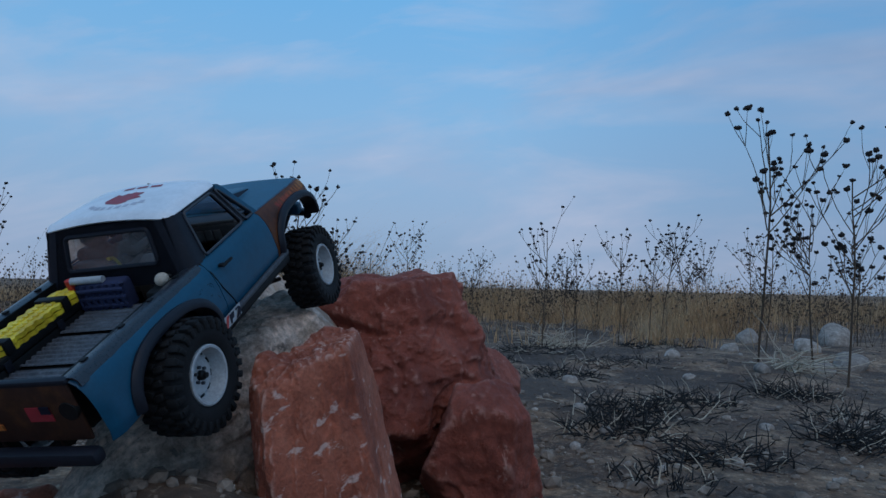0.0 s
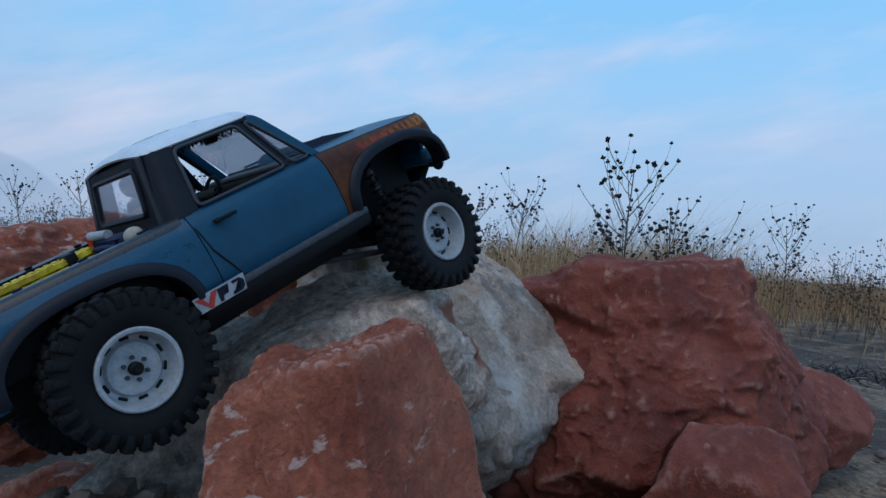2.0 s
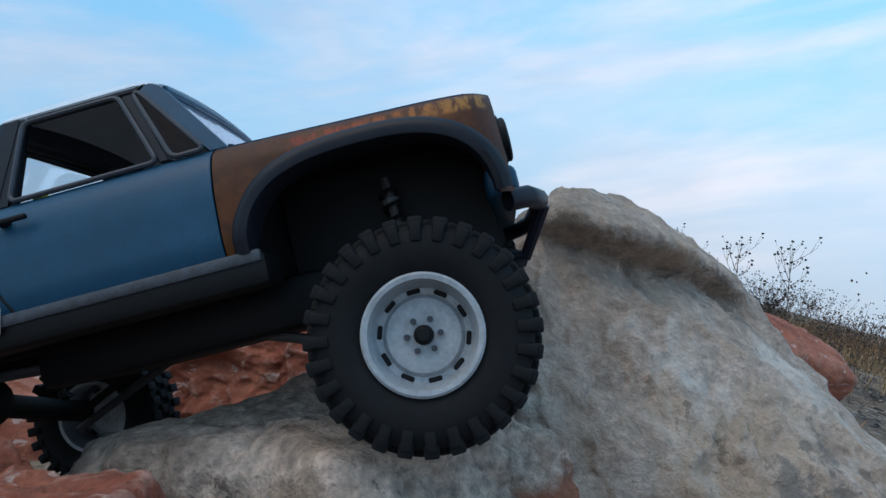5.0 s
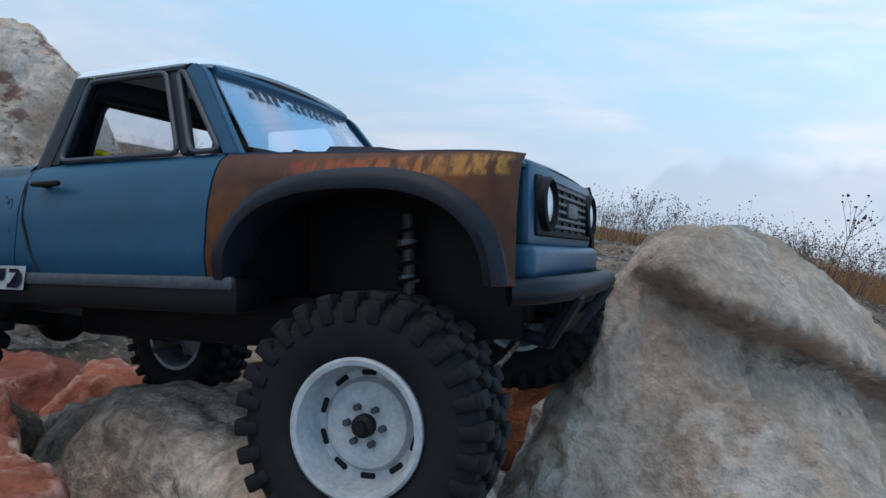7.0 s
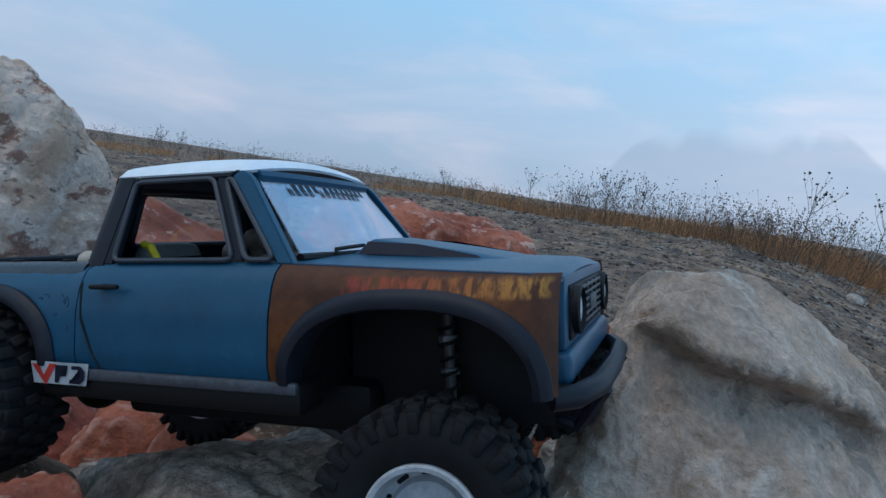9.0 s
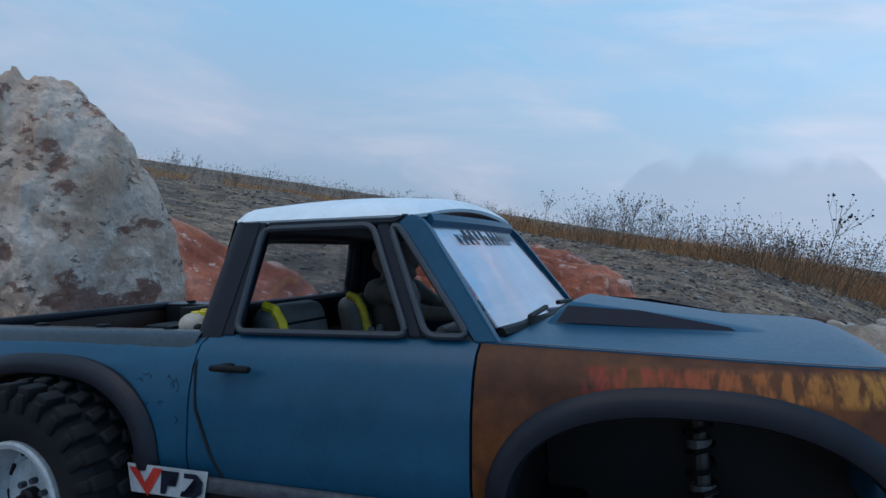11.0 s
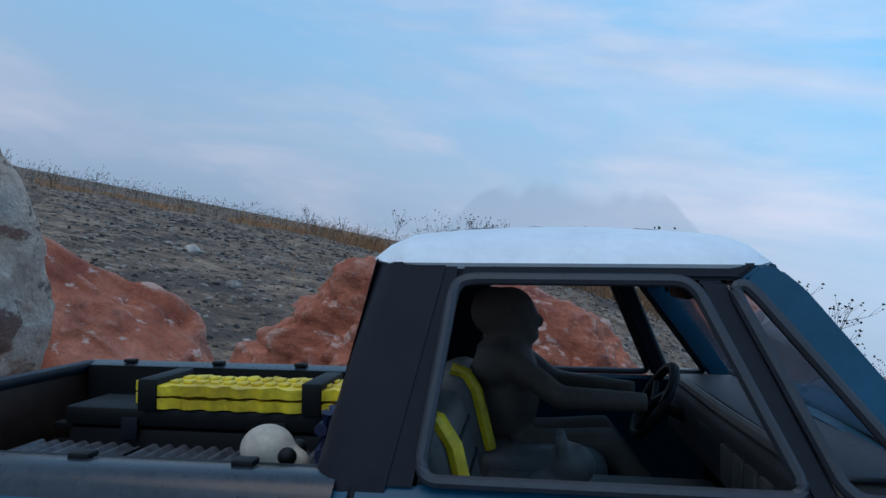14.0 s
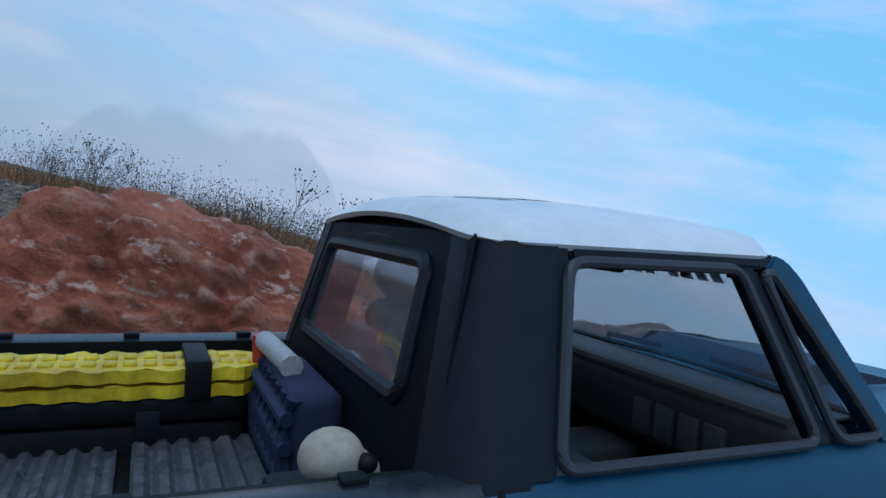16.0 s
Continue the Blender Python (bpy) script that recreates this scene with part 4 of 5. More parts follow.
for sg in (-1, 1):
    for n_, (col, o) in enumerate(STICKER):
        patch("sticker", col, truck, o, lambda u, v, l: (u, sg * (0.1120 + 0.0008 + 0.0003 * n_), v), label="small red, dark and grey sticker shape")
    rnd = random.Random(23)
    for k in range(12):
        x, z = rnd.uniform(0.104, 0.144), rnd.uniform(0.066, 0.094)
        pts = []
        for q in range(5):
            pts.append((x, sg * (half_width(x, z) + 0.0001), z))
            x += rnd.uniform(-0.0022, 0.0022)
            z += rnd.uniform(-0.0026, 0.0014)
        bm = bmesh.new()
        tube(bm, pts, 0.00015, 4)
        part("paint_crack", bm, INK, truck)

# bed: floor, tailgate, load
bm = bmesh.new()
box(bm, (-0.042, -0.080, 0.058), (0.139, 0.080, 0.062), 0.001)
part("bed_floor", bm, BLACK, truck, "black bed floor")
for x0 in (-0.034, 0.022, 0.078):
    bm = bmesh.new()
    rws = []
    for q in range(57):
        xx = x0 + 0.050 * q / 56
        zz = 0.0812 + 0.0020 * min(1, max(0, 0.5 + 1.6 * math.sin(q / 56 * 7 * 2 * math.pi)))
        rws.append([(xx, -0.060, zz), (xx, -0.010, zz), (xx, 0.036, zz)])
    sheet(bm, rws, 0.0010)
    part("bed_plate", bm, GREYPLATE, truck, "worn ribbed grey plate")
bm = bmesh.new()
box(bm, (-0.040, -0.070, 0.062), (0.136, 0.055, 0.0795), 0.002)
part("bed_box", bm, BLACK, truck)
bm = bmesh.new()
box(bm, (-0.0475, -0.086, 0.052), (-0.0425, 0.086, 0.1095), 0.0025)
gate = part("tailgate", bm, GATE, truck, "rusty tailgate, coloured darker for shade, with stickers")
bm = bmesh.new()
box(bm, (-0.0478, -0.088, 0.1075), (-0.0405, 0.088, 0.1130), 0.002)
part("gate_rail", bm, CHARCOAL, gate)
for c, y0, y1, z0, z1 in ((BLOOD, -0.060, -0.036, 0.074, 0.088), (INK, -0.060, -0.050, 0.0812, 0.0882), (FLAME, -0.005, 0.045, 0.066, 0.072), (FLAMEY, 0.02, 0.05, 0.056, 0.061)):
    bm = bmesh.new()
    box(bm, (-0.0483 - (0.0003 if c is INK else 0), y0, z0), (-0.0474, y1, z1))
    part("gate_sticker", bm, c, gate)
for sg in (-1, 1):
    bm = bmesh.new()
    lathe(bm, [(0.0001, 0.002), (0.0085, 0.002), (0.009, 0.0), (0.009, -0.003)], 20)
    bmesh.ops.transform(bm, matrix=pose(-0.0465, sg * 0.0775, 0.083, 0, 0, 90), verts=bm.verts)
    part("tail_lamp", bm, BLACK, truck, "round dark tail lamp")
bm = bmesh.new()
box(bm, (-0.060, -0.092, 0.034), (-0.046, 0.092, 0.048), 0.004)
part("rear_bumper", bm, CHARCOAL, truck, "dark rear bumper")

def fuse(ob, size):
    """Welds overlapping lumps into one smooth moulded skin."""
    md = ob.modifiers.new("skin", "REMESH")
    md.mode, md.voxel_size, md.use_smooth_shade = "VOXEL", size, True
    sm = ob.modifiers.new("soften", "SMOOTH")
    sm.iterations = 4


# interior
bm = bmesh.new()
box(bm, (0.150, -0.088, 0.046), (0.300, 0.088, 0.052))
box(bm, (0.2800, -0.088, 0.052), (0.286, 0.088, 0.105))
box(bm, (0.2805, -0.1005, 0.053), (0.2865, 0.1005, 0.092))
part("cab_floor", bm, BLACK, truck, "black interior tub")
bm = bmesh.new()
box(bm, (0.258, -0.082, 0.088), (0.287, 0.082, 0.1135), 0.005, seg=3)
dash = part("dashboard", bm, DASHM, truck, "dark dashboard")
bm = bmesh.new()
box(bm, (0.2575, -0.012, 0.094), (0.2590, 0.020, 0.106), 0.0005)
part("dash_panel", bm, TRIM, dash, "grey dash panel with small dials")
bm = bmesh.new()
tube(bm, [(0.246 + 0.008 * math.sin(a), 0.046 + 0.0165 * math.cos(a), 0.108 + 0.0145 * math.sin(a)) for a in np.linspace(0, 2 * math.pi, 28, endpoint=False)], 0.0021, 8, True)
sw = part("steering_wheel", bm, BLACK, truck, "black steering wheel")
bm = bmesh.new()
for a in (0.5, 2.64, 4.71):
    tube(bm, [(0.246, 0.046, 0.108), (0.246 + 0.008 * math.sin(a), 0.046 + 0.016 * math.cos(a), 0.108 + 0.014 * math.sin(a))], 0.0013, 6)
tube(bm, [(0.246, 0.046, 0.108), (0.266, 0.046, 0.098)], 0.0025, 8)
part("spoke", bm, BLACK, sw)
for sg in (-1, 1):
    bm = bmesh.new()
    box(bm, (0.170, sg * 0.043 - 0.026, 0.066), (0.224, sg * 0.043 + 0.026, 0.092), 0.008, seg=3)
    seat = part("seat", bm, SEATM, truck, "grey vinyl bucket seat with yellow stripe")
    tilt = pose(0.166, 0, 0.08, 0, -14) @ pose(-0.166, 0, -0.08)
    bm = bmesh.new()
    box(bm, (0.160, sg * 0.043 - 0.025, 0.076), (0.180, sg * 0.043 + 0.025, 0.123), 0.0085, tilt, seg=4)
    bk = part("backrest", bm, SEATM, seat)
    bm = bmesh.new()
    tube(bm, [tilt @ Vector((x, sg * 0.043 - 0.0215, z)) for x, z in ((0.1795, 0.088), (0.1795, 0.112), (0.1770, 0.1195), (0.1715, 0.1228))], 0.0026, 8)
    part("stripe", bm, YELLOW, seat, "yellow stripe")
    bm = bmesh.new()
    for zz in (0.088, 0.100, 0.111):
        tube(bm, [tilt @ Vector((0.1800, sg * 0.043 + y, zz)) for y in (-0.018, 0.020)], 0.0007, 5)
    part("seam", bm, BLACK, seat)
bm = bmesh.new()
box(bm, (0.176, -0.014, 0.058), (0.262, 0.014, 0.086), 0.004, seg=3)
part("console", bm, SEATM, truck, "grey centre console")
for k in range(15):
    bm = bmesh.new()
    y = -0.066 + k * 0.0092 + 0.0012 * math.sin(k * 7)
    L_ = 0.0040 + 0.0018 * math.sin(k * 3.7)
    tube(bm, [(0.2462, y, 0.1622), (0.2458, y + 0.0010, 0.1622 - L_), (0.2462, y + 0.0022, 0.1612 - L_ * 0.9)], 0.0010, 5)
    part("fringe", bm, BLACK, truck, "hanging fringe at the windshield header")
bm = bmesh.new()
box(bm, (0.2640, -0.080, 0.1132), (0.2890, 0.080, 0.1150), 0.0008)
part("dash_top", bm, TRIM, dash, "grey dash top")
bm = bmesh.new()
tube(bm, [(0.2620, -0.078, 0.1135), (0.2600, 0.0, 0.1140), (0.2620, 0.078, 0.1135)], 0.0024, 8)
part("dash_edge", bm, SEATM, dash)
for k in range(4):
    bm = bmesh.new()
    box(bm, (0.2565, -0.058 + k * 0.012, 0.0925), (0.2582, -0.049 + k * 0.012, 0.1055), 0.0006)
    part("dash_label", bm, SEATM, dash)
bm = bmesh.new()
box(bm, (0.2455, -0.012, 0.1535), (0.2490, 0.013, 0.1605), 0.0015)
tube(bm, [(0.2472, 0, 0.160), (0.2500, 0, 0.1660)], 0.0012, 6)
part("mirror", bm, BLACK, truck, "black rear-view mirror")


def blob(bm, c, r, m=None):
    bmesh.ops.create_uvsphere(bm, u_segments=16, v_segments=10, radius=1, matrix=Matrix.Translation(c) @ (m or Matrix()) @ Matrix.Diagonal((*r, 1)))


bm = bmesh.new()
blob(bm, (0.182, 0.047, 0.112), (0.016, 0.021, 0.026))
blob(bm, (0.184, 0.047, 0.143), (0.0125, 0.0105, 0.0135))
blob(bm, (0.184, 0.047, 0.131), (0.006, 0.006, 0.008))
blob(bm, (0.1770, 0.047, 0.1455), (0.0105, 0.0110, 0.0110))
blob(bm, (0.1965, 0.047, 0.1415), (0.0035, 0.0022, 0.0030))
blob(bm, (0.1925, 0.047, 0.1350), (0.0050, 0.0055, 0.0040))
blob(bm, (0.181, 0.047, 0.1290), (0.0120, 0.0150, 0.0050))
blob(bm, (0.178, 0.029, 0.1240), (0.0090, 0.0080, 0.0090))
blob(bm, (0.178, 0.065, 0.1240), (0.0090, 0.0080, 0.0090))
for s in (-1, 1):
    tube(bm, [(0.184, 0.047 + s * 0.021, 0.127), (0.205, 0.047 + s * 0.023, 0.112), (0.240, 0.044 + s * 0.014, 0.110)], 0.0062, 8, taper=0.7)
    tube(bm, [(0.186, 0.047 + s * 0.010, 0.088), (0.225, 0.047 + s * 0.012, 0.092), (0.245, 0.047 + s * 0.012, 0.065)], 0.008, 8, taper=0.8)
doll = thing("driver_doll", bm, CLOTH, "dark brown plastic driver doll holding the steering wheel", "doll", at=TRUCK)
fuse(doll, 0.0016)
bm = bmesh.new()
blob(bm, (0.200, -0.024, 0.084), (0.011, 0.010, 0.014))
blob(bm, (0.206, -0.024, 0.099), (0.0085, 0.007, 0.0075))
blob(bm, (0.203, -0.029, 0.106), (0.0025, 0.0018, 0.0045))
blob(bm, (0.203, -0.019, 0.106), (0.0025, 0.0018, 0.0045))
pup = thing("passenger_doll", bm, SEATM, "small grey plastic animal doll on the seat", "doll", at=TRUCK)
fuse(pup, 0.0013)

# load in the bed
bm = bmesh.new()
rnd = random.Random(5)
for layer in range(2):
    z0 = 0.0995 + layer * 0.0058
    top, bot = [], []
    n = 40
    for side in (1, -1):
        for k in range(n):
            x = 0.008 + 0.118 * (k if side > 0 else n - 1 - k) / (n - 1)
            e = min(1, 6 * min((x - 0.008) / 0.118, 1 - (x - 0.008) / 0.118) + 0.35)
            y = 0.050 + side * (0.0155 * e + (0.0013 if k % 4 < 2 else -0.0008))
            top.append(bm.verts.new((x, y, z0 + 0.0045 + rnd.uniform(-0.0005, 0.0005))))
            bot.append(bm.verts.new((x, y, z0)))
    bm.faces.new(top)
    bm.faces.new(bot[::-1])
    for i in range(len(top)):
        j = (i + 1) % len(top)
        bm.faces.new((top[i], bot[i], bot[j], top[j]))
    for k in range(16):
        for s in (-1, 1):
            x, y = 0.016 + k * 0.0066, 0.050 + s * 0.006
            box(bm, (x - 0.0022, y - 0.003, z0 + 0.0040), (x + 0.0022, y + 0.003, z0 + 0.0058), 0.0006, seg=1)
board = thing("traction_board", bm, YELLOW, "scuffed yellow traction boards strapped to the bed side", "traction board", at=TRUCK)
for x in (0.021, 0.098):
    bm = bmesh.new()
    box(bm, (x - 0.0045, 0.0325, 0.0985), (x + 0.0045, 0.0680, 0.1130), 0.001)
    part("strap", bm, BLACK, board, "black strap")
bm = bmesh.new()
box(bm, (-0.02, 0.036, 0.062), (0.115, 0.066, 0.0900), 0.003)
case = thing("bed_case", bm, BLACK, "black case along the bed side", "case", at=TRUCK)
bm = bmesh.new()
box(bm, (-0.021, 0.035, 0.0905), (0.116, 0.067, 0.0993), 0.002)
part("lid", bm, BLACK, case)
for x in (0.012, 0.082):
    bm = bmesh.new()
    box(bm, (x - 0.004, 0.0338, 0.0850), (x + 0.004, 0.0352, 0.0950), 0.0005)
    part("latch", bm, CHARCOAL, case, "charcoal plastic latch")
bm = bmesh.new()
box(bm, (0.120, -0.020, 0.080), (0.1375, 0.040, 0.114), 0.005, seg=3)
pack = thing("gear_bag", bm, NAVY, "dark navy quilted gear bag against the cab back", "bag", at=TRUCK)
for k in range(7):
    bm = bmesh.new()
    tube(bm, [(0.1200, -0.018 + k * 0.0090, 0.084), (0.1188, -0.016 + k * 0.0090, 0.098), (0.1215, -0.018 + k * 0.0090, 0.112)], 0.0028, 7)
    part("quilt_rib", bm, NAVY, pack)
for zz in (0.088, 0.097, 0.106):
    bm = bmesh.new()
    tube(bm, [(0.1192, -0.020, zz), (0.1186, 0.010, zz + 0.001), (0.1192, 0.040, zz)], 0.0024, 7)
    part("seam_rib", bm, NAVY, pack)
bm = bmesh.new()
tube(bm, [(0.1220, 0.041, 0.1185), (0.1235, 0.030, 0.1175), (0.1250, 0.004, 0.1165)], 0.0040, 10)
can = thing("tool_roll", bm, RIM, "pale blue-grey roll with a red end on the bag", "tool", at=TRUCK)
bm = bmesh.new()
tube(bm, [(0.1222, 0.0440, 0.1080), (0.1215, 0.0435, 0.1205)], 0.0042, 10)
part("red_cap", bm, REDP, can, "red end cap")
bm = bmesh.new()
blob(bm, (0.1195, -0.0690, 0.1124), (0.0080, 0.0070, 0.0070))
blob(bm, (0.1262, -0.0690, 0.1085), (0.0056, 0.0058, 0.0048))
skull = thing("toy_skull", bm, BONE, "bone-white plastic toy skull in the bed corner", "toy skull", at=TRUCK)
fuse(skull, 0.0012)
for sg in (-1, 1):
    bm = bmesh.new()
    blob(bm, (0.1268, -0.0690 + sg * 0.0044, 0.1118), (0.0026, 0.0025, 0.0025))
    part("eye_socket", bm, BLACK, skull)
bm = bmesh.new()
box(bm, (0.106, -0.079, 0.0815), (0.134, -0.054, 0.1052), 0.003)
thing("corner_box", bm, BLACK, "low black box in the bed corner", "case", at=TRUCK)

# ---- chassis ----
for sg in (-1, 1):
    bm = bmesh.new()
    box(bm, (-0.030, sg * 0.032 - 0.003, 0.028), (0.435, sg * 0.032 + 0.003, 0.044), 0.0015)
    part("frame_rail", bm, BLACK, truck)
    bm = bmesh.new()
    box(bm, (-0.030, sg * 0.060 - 0.020, 0.088), (0.135, sg * 0.060 + 0.020, 0.090))
    part("inner_arch", bm, BLACK, truck)
    bm = bmesh.new()
    box(bm, (0.300, min(sg * 0.050, sg * 0.097), 0.0925), (0.420, max(sg * 0.050, sg * 0.097), 0.0945))
    part("inner_fender", bm, BLACK, truck)
    bm = bmesh.new()
    box(bm, (-0.012, sg * 0.048 - 0.003, 0.036), (0.132, sg * 0.048 + 0.003, 0.090))
    part("inner_arch", bm, BLACK, truck)
    bm = bmesh.new()
    box(bm, (0.300, sg * 0.040 - 0.003, 0.020), (0.432, sg * 0.040 + 0.003, 0.104))
    part("inner_fender", bm, BLACK, truck)
    bm = bmesh.new()
    box(bm, (0.2955, min(sg * 0.048, sg * 0.100), 0.040), (0.300, max(sg * 0.048, sg * 0.100), 0.100))
    part("firewall", bm, BLACK, truck)
bm = bmesh.new()
box(bm, (0.138, -0.060, 0.010), (0.322, 0.060, 0.040), 0.006)
part("skid", bm, BLACK, truck, "black belly skid")
HUBS = {("r", -1): (0.062, -0.106, 0.0335), ("r", 1): (0.060, 0.118, -0.014), ("f", -1): (0.3720, -0.100, -0.0110), ("f", 1): (0.380, 0.116, 0.022)}
for ax in "rf":
    a_, b_ = Vector(HUBS[ax, -1]), Vector(HUBS[ax, 1])
    bm = bmesh.new()
    tube(bm, [a_.lerp(b_, 0.12), a_.lerp(b_, 0.88)], 0.0085, 12)
    mid = a_.lerp(b_, 0.42)
    blob(bm, mid, (0.020, 0.016, 0.018))
    part("axle", bm, BLACK, truck, "black axle housing")
    for sg in (-1, 1):
        h_ = Vector(HUBS[ax, sg])
        end = (0.185 if ax == "r" else 0.245)
        for o, zz in ((0.0, 0.020), (0.010, 0.034)):
            bm = bmesh.new()
            tube(bm, [(h_.x + (0.012 if ax == "r" else -0.012), h_.y * 0.55, h_.z - 0.006 + o), (end, sg * 0.040, zz)], 0.0032, 8)
            part("link", bm, DASHM if o == 0 else BLACK, truck, "suspension link")
        bm = bmesh.new()
        xs = h_.x + 0.004
        tube(bm, [(xs, h_.y * 0.58, h_.z + 0.006), (xs - 0.006, sg * 0.052, 0.082)], 0.0032, 8)
        shock = part("shock", bm, DASHM, truck, "shock absorber")
        bm = bmesh.new()
        p0, p1 = Vector((xs, h_.y * 0.58, h_.z + 0.012)), Vector((xs - 0.006, sg * 0.052, 0.076))
        tube(bm, [p0.lerp(p1, k / 60) + Vector((0.0062 * math.cos(k * 0.95), 0.0062 * math.sin(k * 0.95), 0)) for k in range(61)], 0.0011, 5)
        part("spring", bm, BLACK, shock)
        for q in (0.62, 0.86):
            bm = bmesh.new()
            tube(bm, [p0.lerp(p1, q), p0.lerp(p1, q + 0.045)], 0.0058, 10)
            part("collar", bm, ALLOY, shock, "dull grey shock collar")
bm = bmesh.new()
tube(bm, [(0.402, -0.085, -0.012), (0.408, 0.0, 0.004), (0.402, 0.085, 0.016)], 0.0030, 8)
part("steering_link", bm, STEEL, truck, "bright steering link")

# wheels
R, HALF = 0.0570, 0.0215


def build_wheel():
    bm = bmesh.new()
    lathe(bm, [(0.0285, -HALF * 0.82), (0.0330, -HALF * 0.98), (0.0420, -HALF * 1.04), (0.0490, -HALF * 0.98), (0.0527, -HALF * 0.80), (0.0535, -HALF * 0.4), (0.0535, HALF * 0.4), (0.0527, HALF * 0.80), (0.0490, HALF * 0.98), (0.0420, HALF * 1.04), (0.0330, HALF * 0.98), (0.0285, HALF * 0.82)], 72)
    tyre = new("wheel", finish(bm, "wheel", RUBBER))
    tyre.parent = truck
    tagged(tyre, "chunky black off-road tyre on a steel wheel")
    n = 28
    outer_lug, inner_lug = bmesh.new(), bmesh.new()
    box(outer_lug, (-0.0036, -HALF * 1.00, 0.0500), (0.0036, -HALF * 0.50, R - 0.0004), 0.0012, None, 2)
    box(outer_lug, (-0.0028, -HALF * 1.08, 0.0440), (0.0028, -HALF * 0.90, 0.0535), 0.0012, None, 2)
    box(inner_lug, (-0.0032, -HALF * 0.46, 0.0515), (0.0032, -HALF * 0.02, R), 0.0010, None, 1)
    meshes = [finish(outer_lug, "tread_lug", RUBBER), finish(inner_lug, "tread_lug", RUBBER)]
    for k in range(n):
        for row in range(4):
            lug = new("tread_lug", meshes[0 if row in (0, 3) else 1])
            lug.parent = tyre
            a = 360 * (k + (0, 0.35, 0.65, 0.5)[row]) / n
            lug.matrix_basis = pose(0, 0, 0, 0, a, 0) @ pose(0, 0, 0, 0, 0, (0, 16, 164, 180)[row])
    bm = bmesh.new()
    lathe(bm, [(0.0295, -HALF * 0.96), (0.0283, -HALF * 1.00), (0.0262, -HALF * 0.98), (0.0246, -HALF * 0.40), (0.0232, -HALF * 0.28), (0.0202, -HALF * 0.26), (0.0182, -HALF * 0.40), (0.0130, -HALF * 0.46), (0.0095, -HALF * 0.42), (0.0001, -HALF * 0.42)], 60)
    lathe(bm, [(0.0295, -HALF * 0.96), (0.0295, HALF * 0.9), (0.0265, HALF * 0.9), (0.0255, HALF * 0.2)], 60)
    rim = part("rim", bm, RIM, tyre, "off-white slotted steel rim")
    for k in range(10):
        bm = bmesh.new()
        m = pose(0, 0, 0, 0, 36 * k, 0)
        box(bm, (-0.0034, -HALF * 0.315, 0.0206), (0.0034, -HALF * 0.21, 0.0230), 0.0006, m, 1)
        part("slot", bm, BLACK, tyre)
    bm = bmesh.new()
    lathe(bm, [(0.0050, -HALF * 0.40), (0.0048, -HALF * 0.62), (0.0030, -HALF * 0.68), (0.0028, -HALF * 0.80), (0.0001, -HALF * 0.80)], 20)
    part("hub_cap", bm, BLACK, tyre, "black axle nut")
    for k in range(6):
        bm = bmesh.new()
        lathe(bm, [(0.0016, -HALF * 0.40), (0.0016, -HALF * 0.56), (0.0001, -HALF * 0.56)], 6)
        bmesh.ops.transform(bm, matrix=pose(0, 0, 0, 0, 60 * k, 0) @ pose(0, 0, 0.0082), verts=bm.verts)
        part("wheel_nut", bm, TRIM, tyre)
    return tyre


first = build_wheel()
first.matrix_basis = pose(*HUBS["r", -1], 0, 10, 0)
copy_thing(first, pose(*HUBS["f", -1], -4, 35, 3))
copy_thing(first, pose(*HUBS["r", 1], 0, 20, 180))
copy_thing(first, pose(*HUBS["f", 1], 4, 50, 183))

# ---- stones, brush and plants ----
rng = np.random.default_rng(7)


def unit_stone(seed):
    bm = bmesh.new()
    bmesh.ops.create_icosphere(bm, subdivisions=1, radius=1)
    v = np.array([x.co[:] for x in bm.verts])
    f = [[x.index for x in fc.verts] for fc in bm.faces]
    bm.free()
    r = np.random.default_rng(seed)
    v = v * (1 + 0.28 * (r.random((len(v), 1)) - 0.5)) * np.array([1.0, r.uniform(0.65, 0.95), r.uniform(0.45, 0.7)])
    return v, np.array(f)


UNITS = [unit_stone(k) for k in range(6)]


def scatter(xs, ys, sizes):
    vs, fs, n = [], [], 0
    zs = ground_height(xs, ys) + ground_bumps(xs, ys)
    for x, y, z, s in zip(xs, ys, zs, sizes):
        v, f = UNITS[int(rng.integers(6))]
        a = rng.uniform(0, 6.28)
        c, t = math.cos(a), math.sin(a)
        w = v @ np.array([[c, t, 0], [-t, c, 0], [0, 0, 1]]) * s + (x, y, z + s * 0.2)
        vs.append(w)
        fs.append(f + n)
        n += len(v)
    return np.vstack(vs), np.vstack(fs)


# fine gravel on the burnt slope and on the hilltop
n = 5200
rr_ = 0.7 + 5.2 * rng.random(n) ** 1.5
aa_ = np.radians(rng.uniform(-62, 30, n))
xs, ys = -0.35 + rr_ * np.cos(aa_), -0.5 + rr_ * np.sin(aa_)
v, f = scatter(xs, ys, rng.lognormal(-5.0, 0.5, n).clip(0.003, 0.026))
SLOPESTONE = material("gravel_mixed", [(0.3, (0.08, 0.058, 0.045)), (0.5, (0.17, 0.125, 0.095)), (0.62, (0.30, 0.24, 0.19)), (0.75, (0.50, 0.44, 0.38))], scale=9, rough=0.95, bump=0.3, fine=150, depth=0.002)
gravel = new("gravel", raw("gravel", v, f, SLOPESTONE))
tagged(gravel, "pale and brown gravel strewn over burnt soil", "gravel", kind="stuff")
n = 8500
rr_ = 0.9 + 13 * rng.random(n) ** 1.5
aa_ = np.radians(rng.uniform(58, 150, n))
xs, ys = 0.2 + rr_ * np.cos(aa_), -0.1 + rr_ * np.sin(aa_)
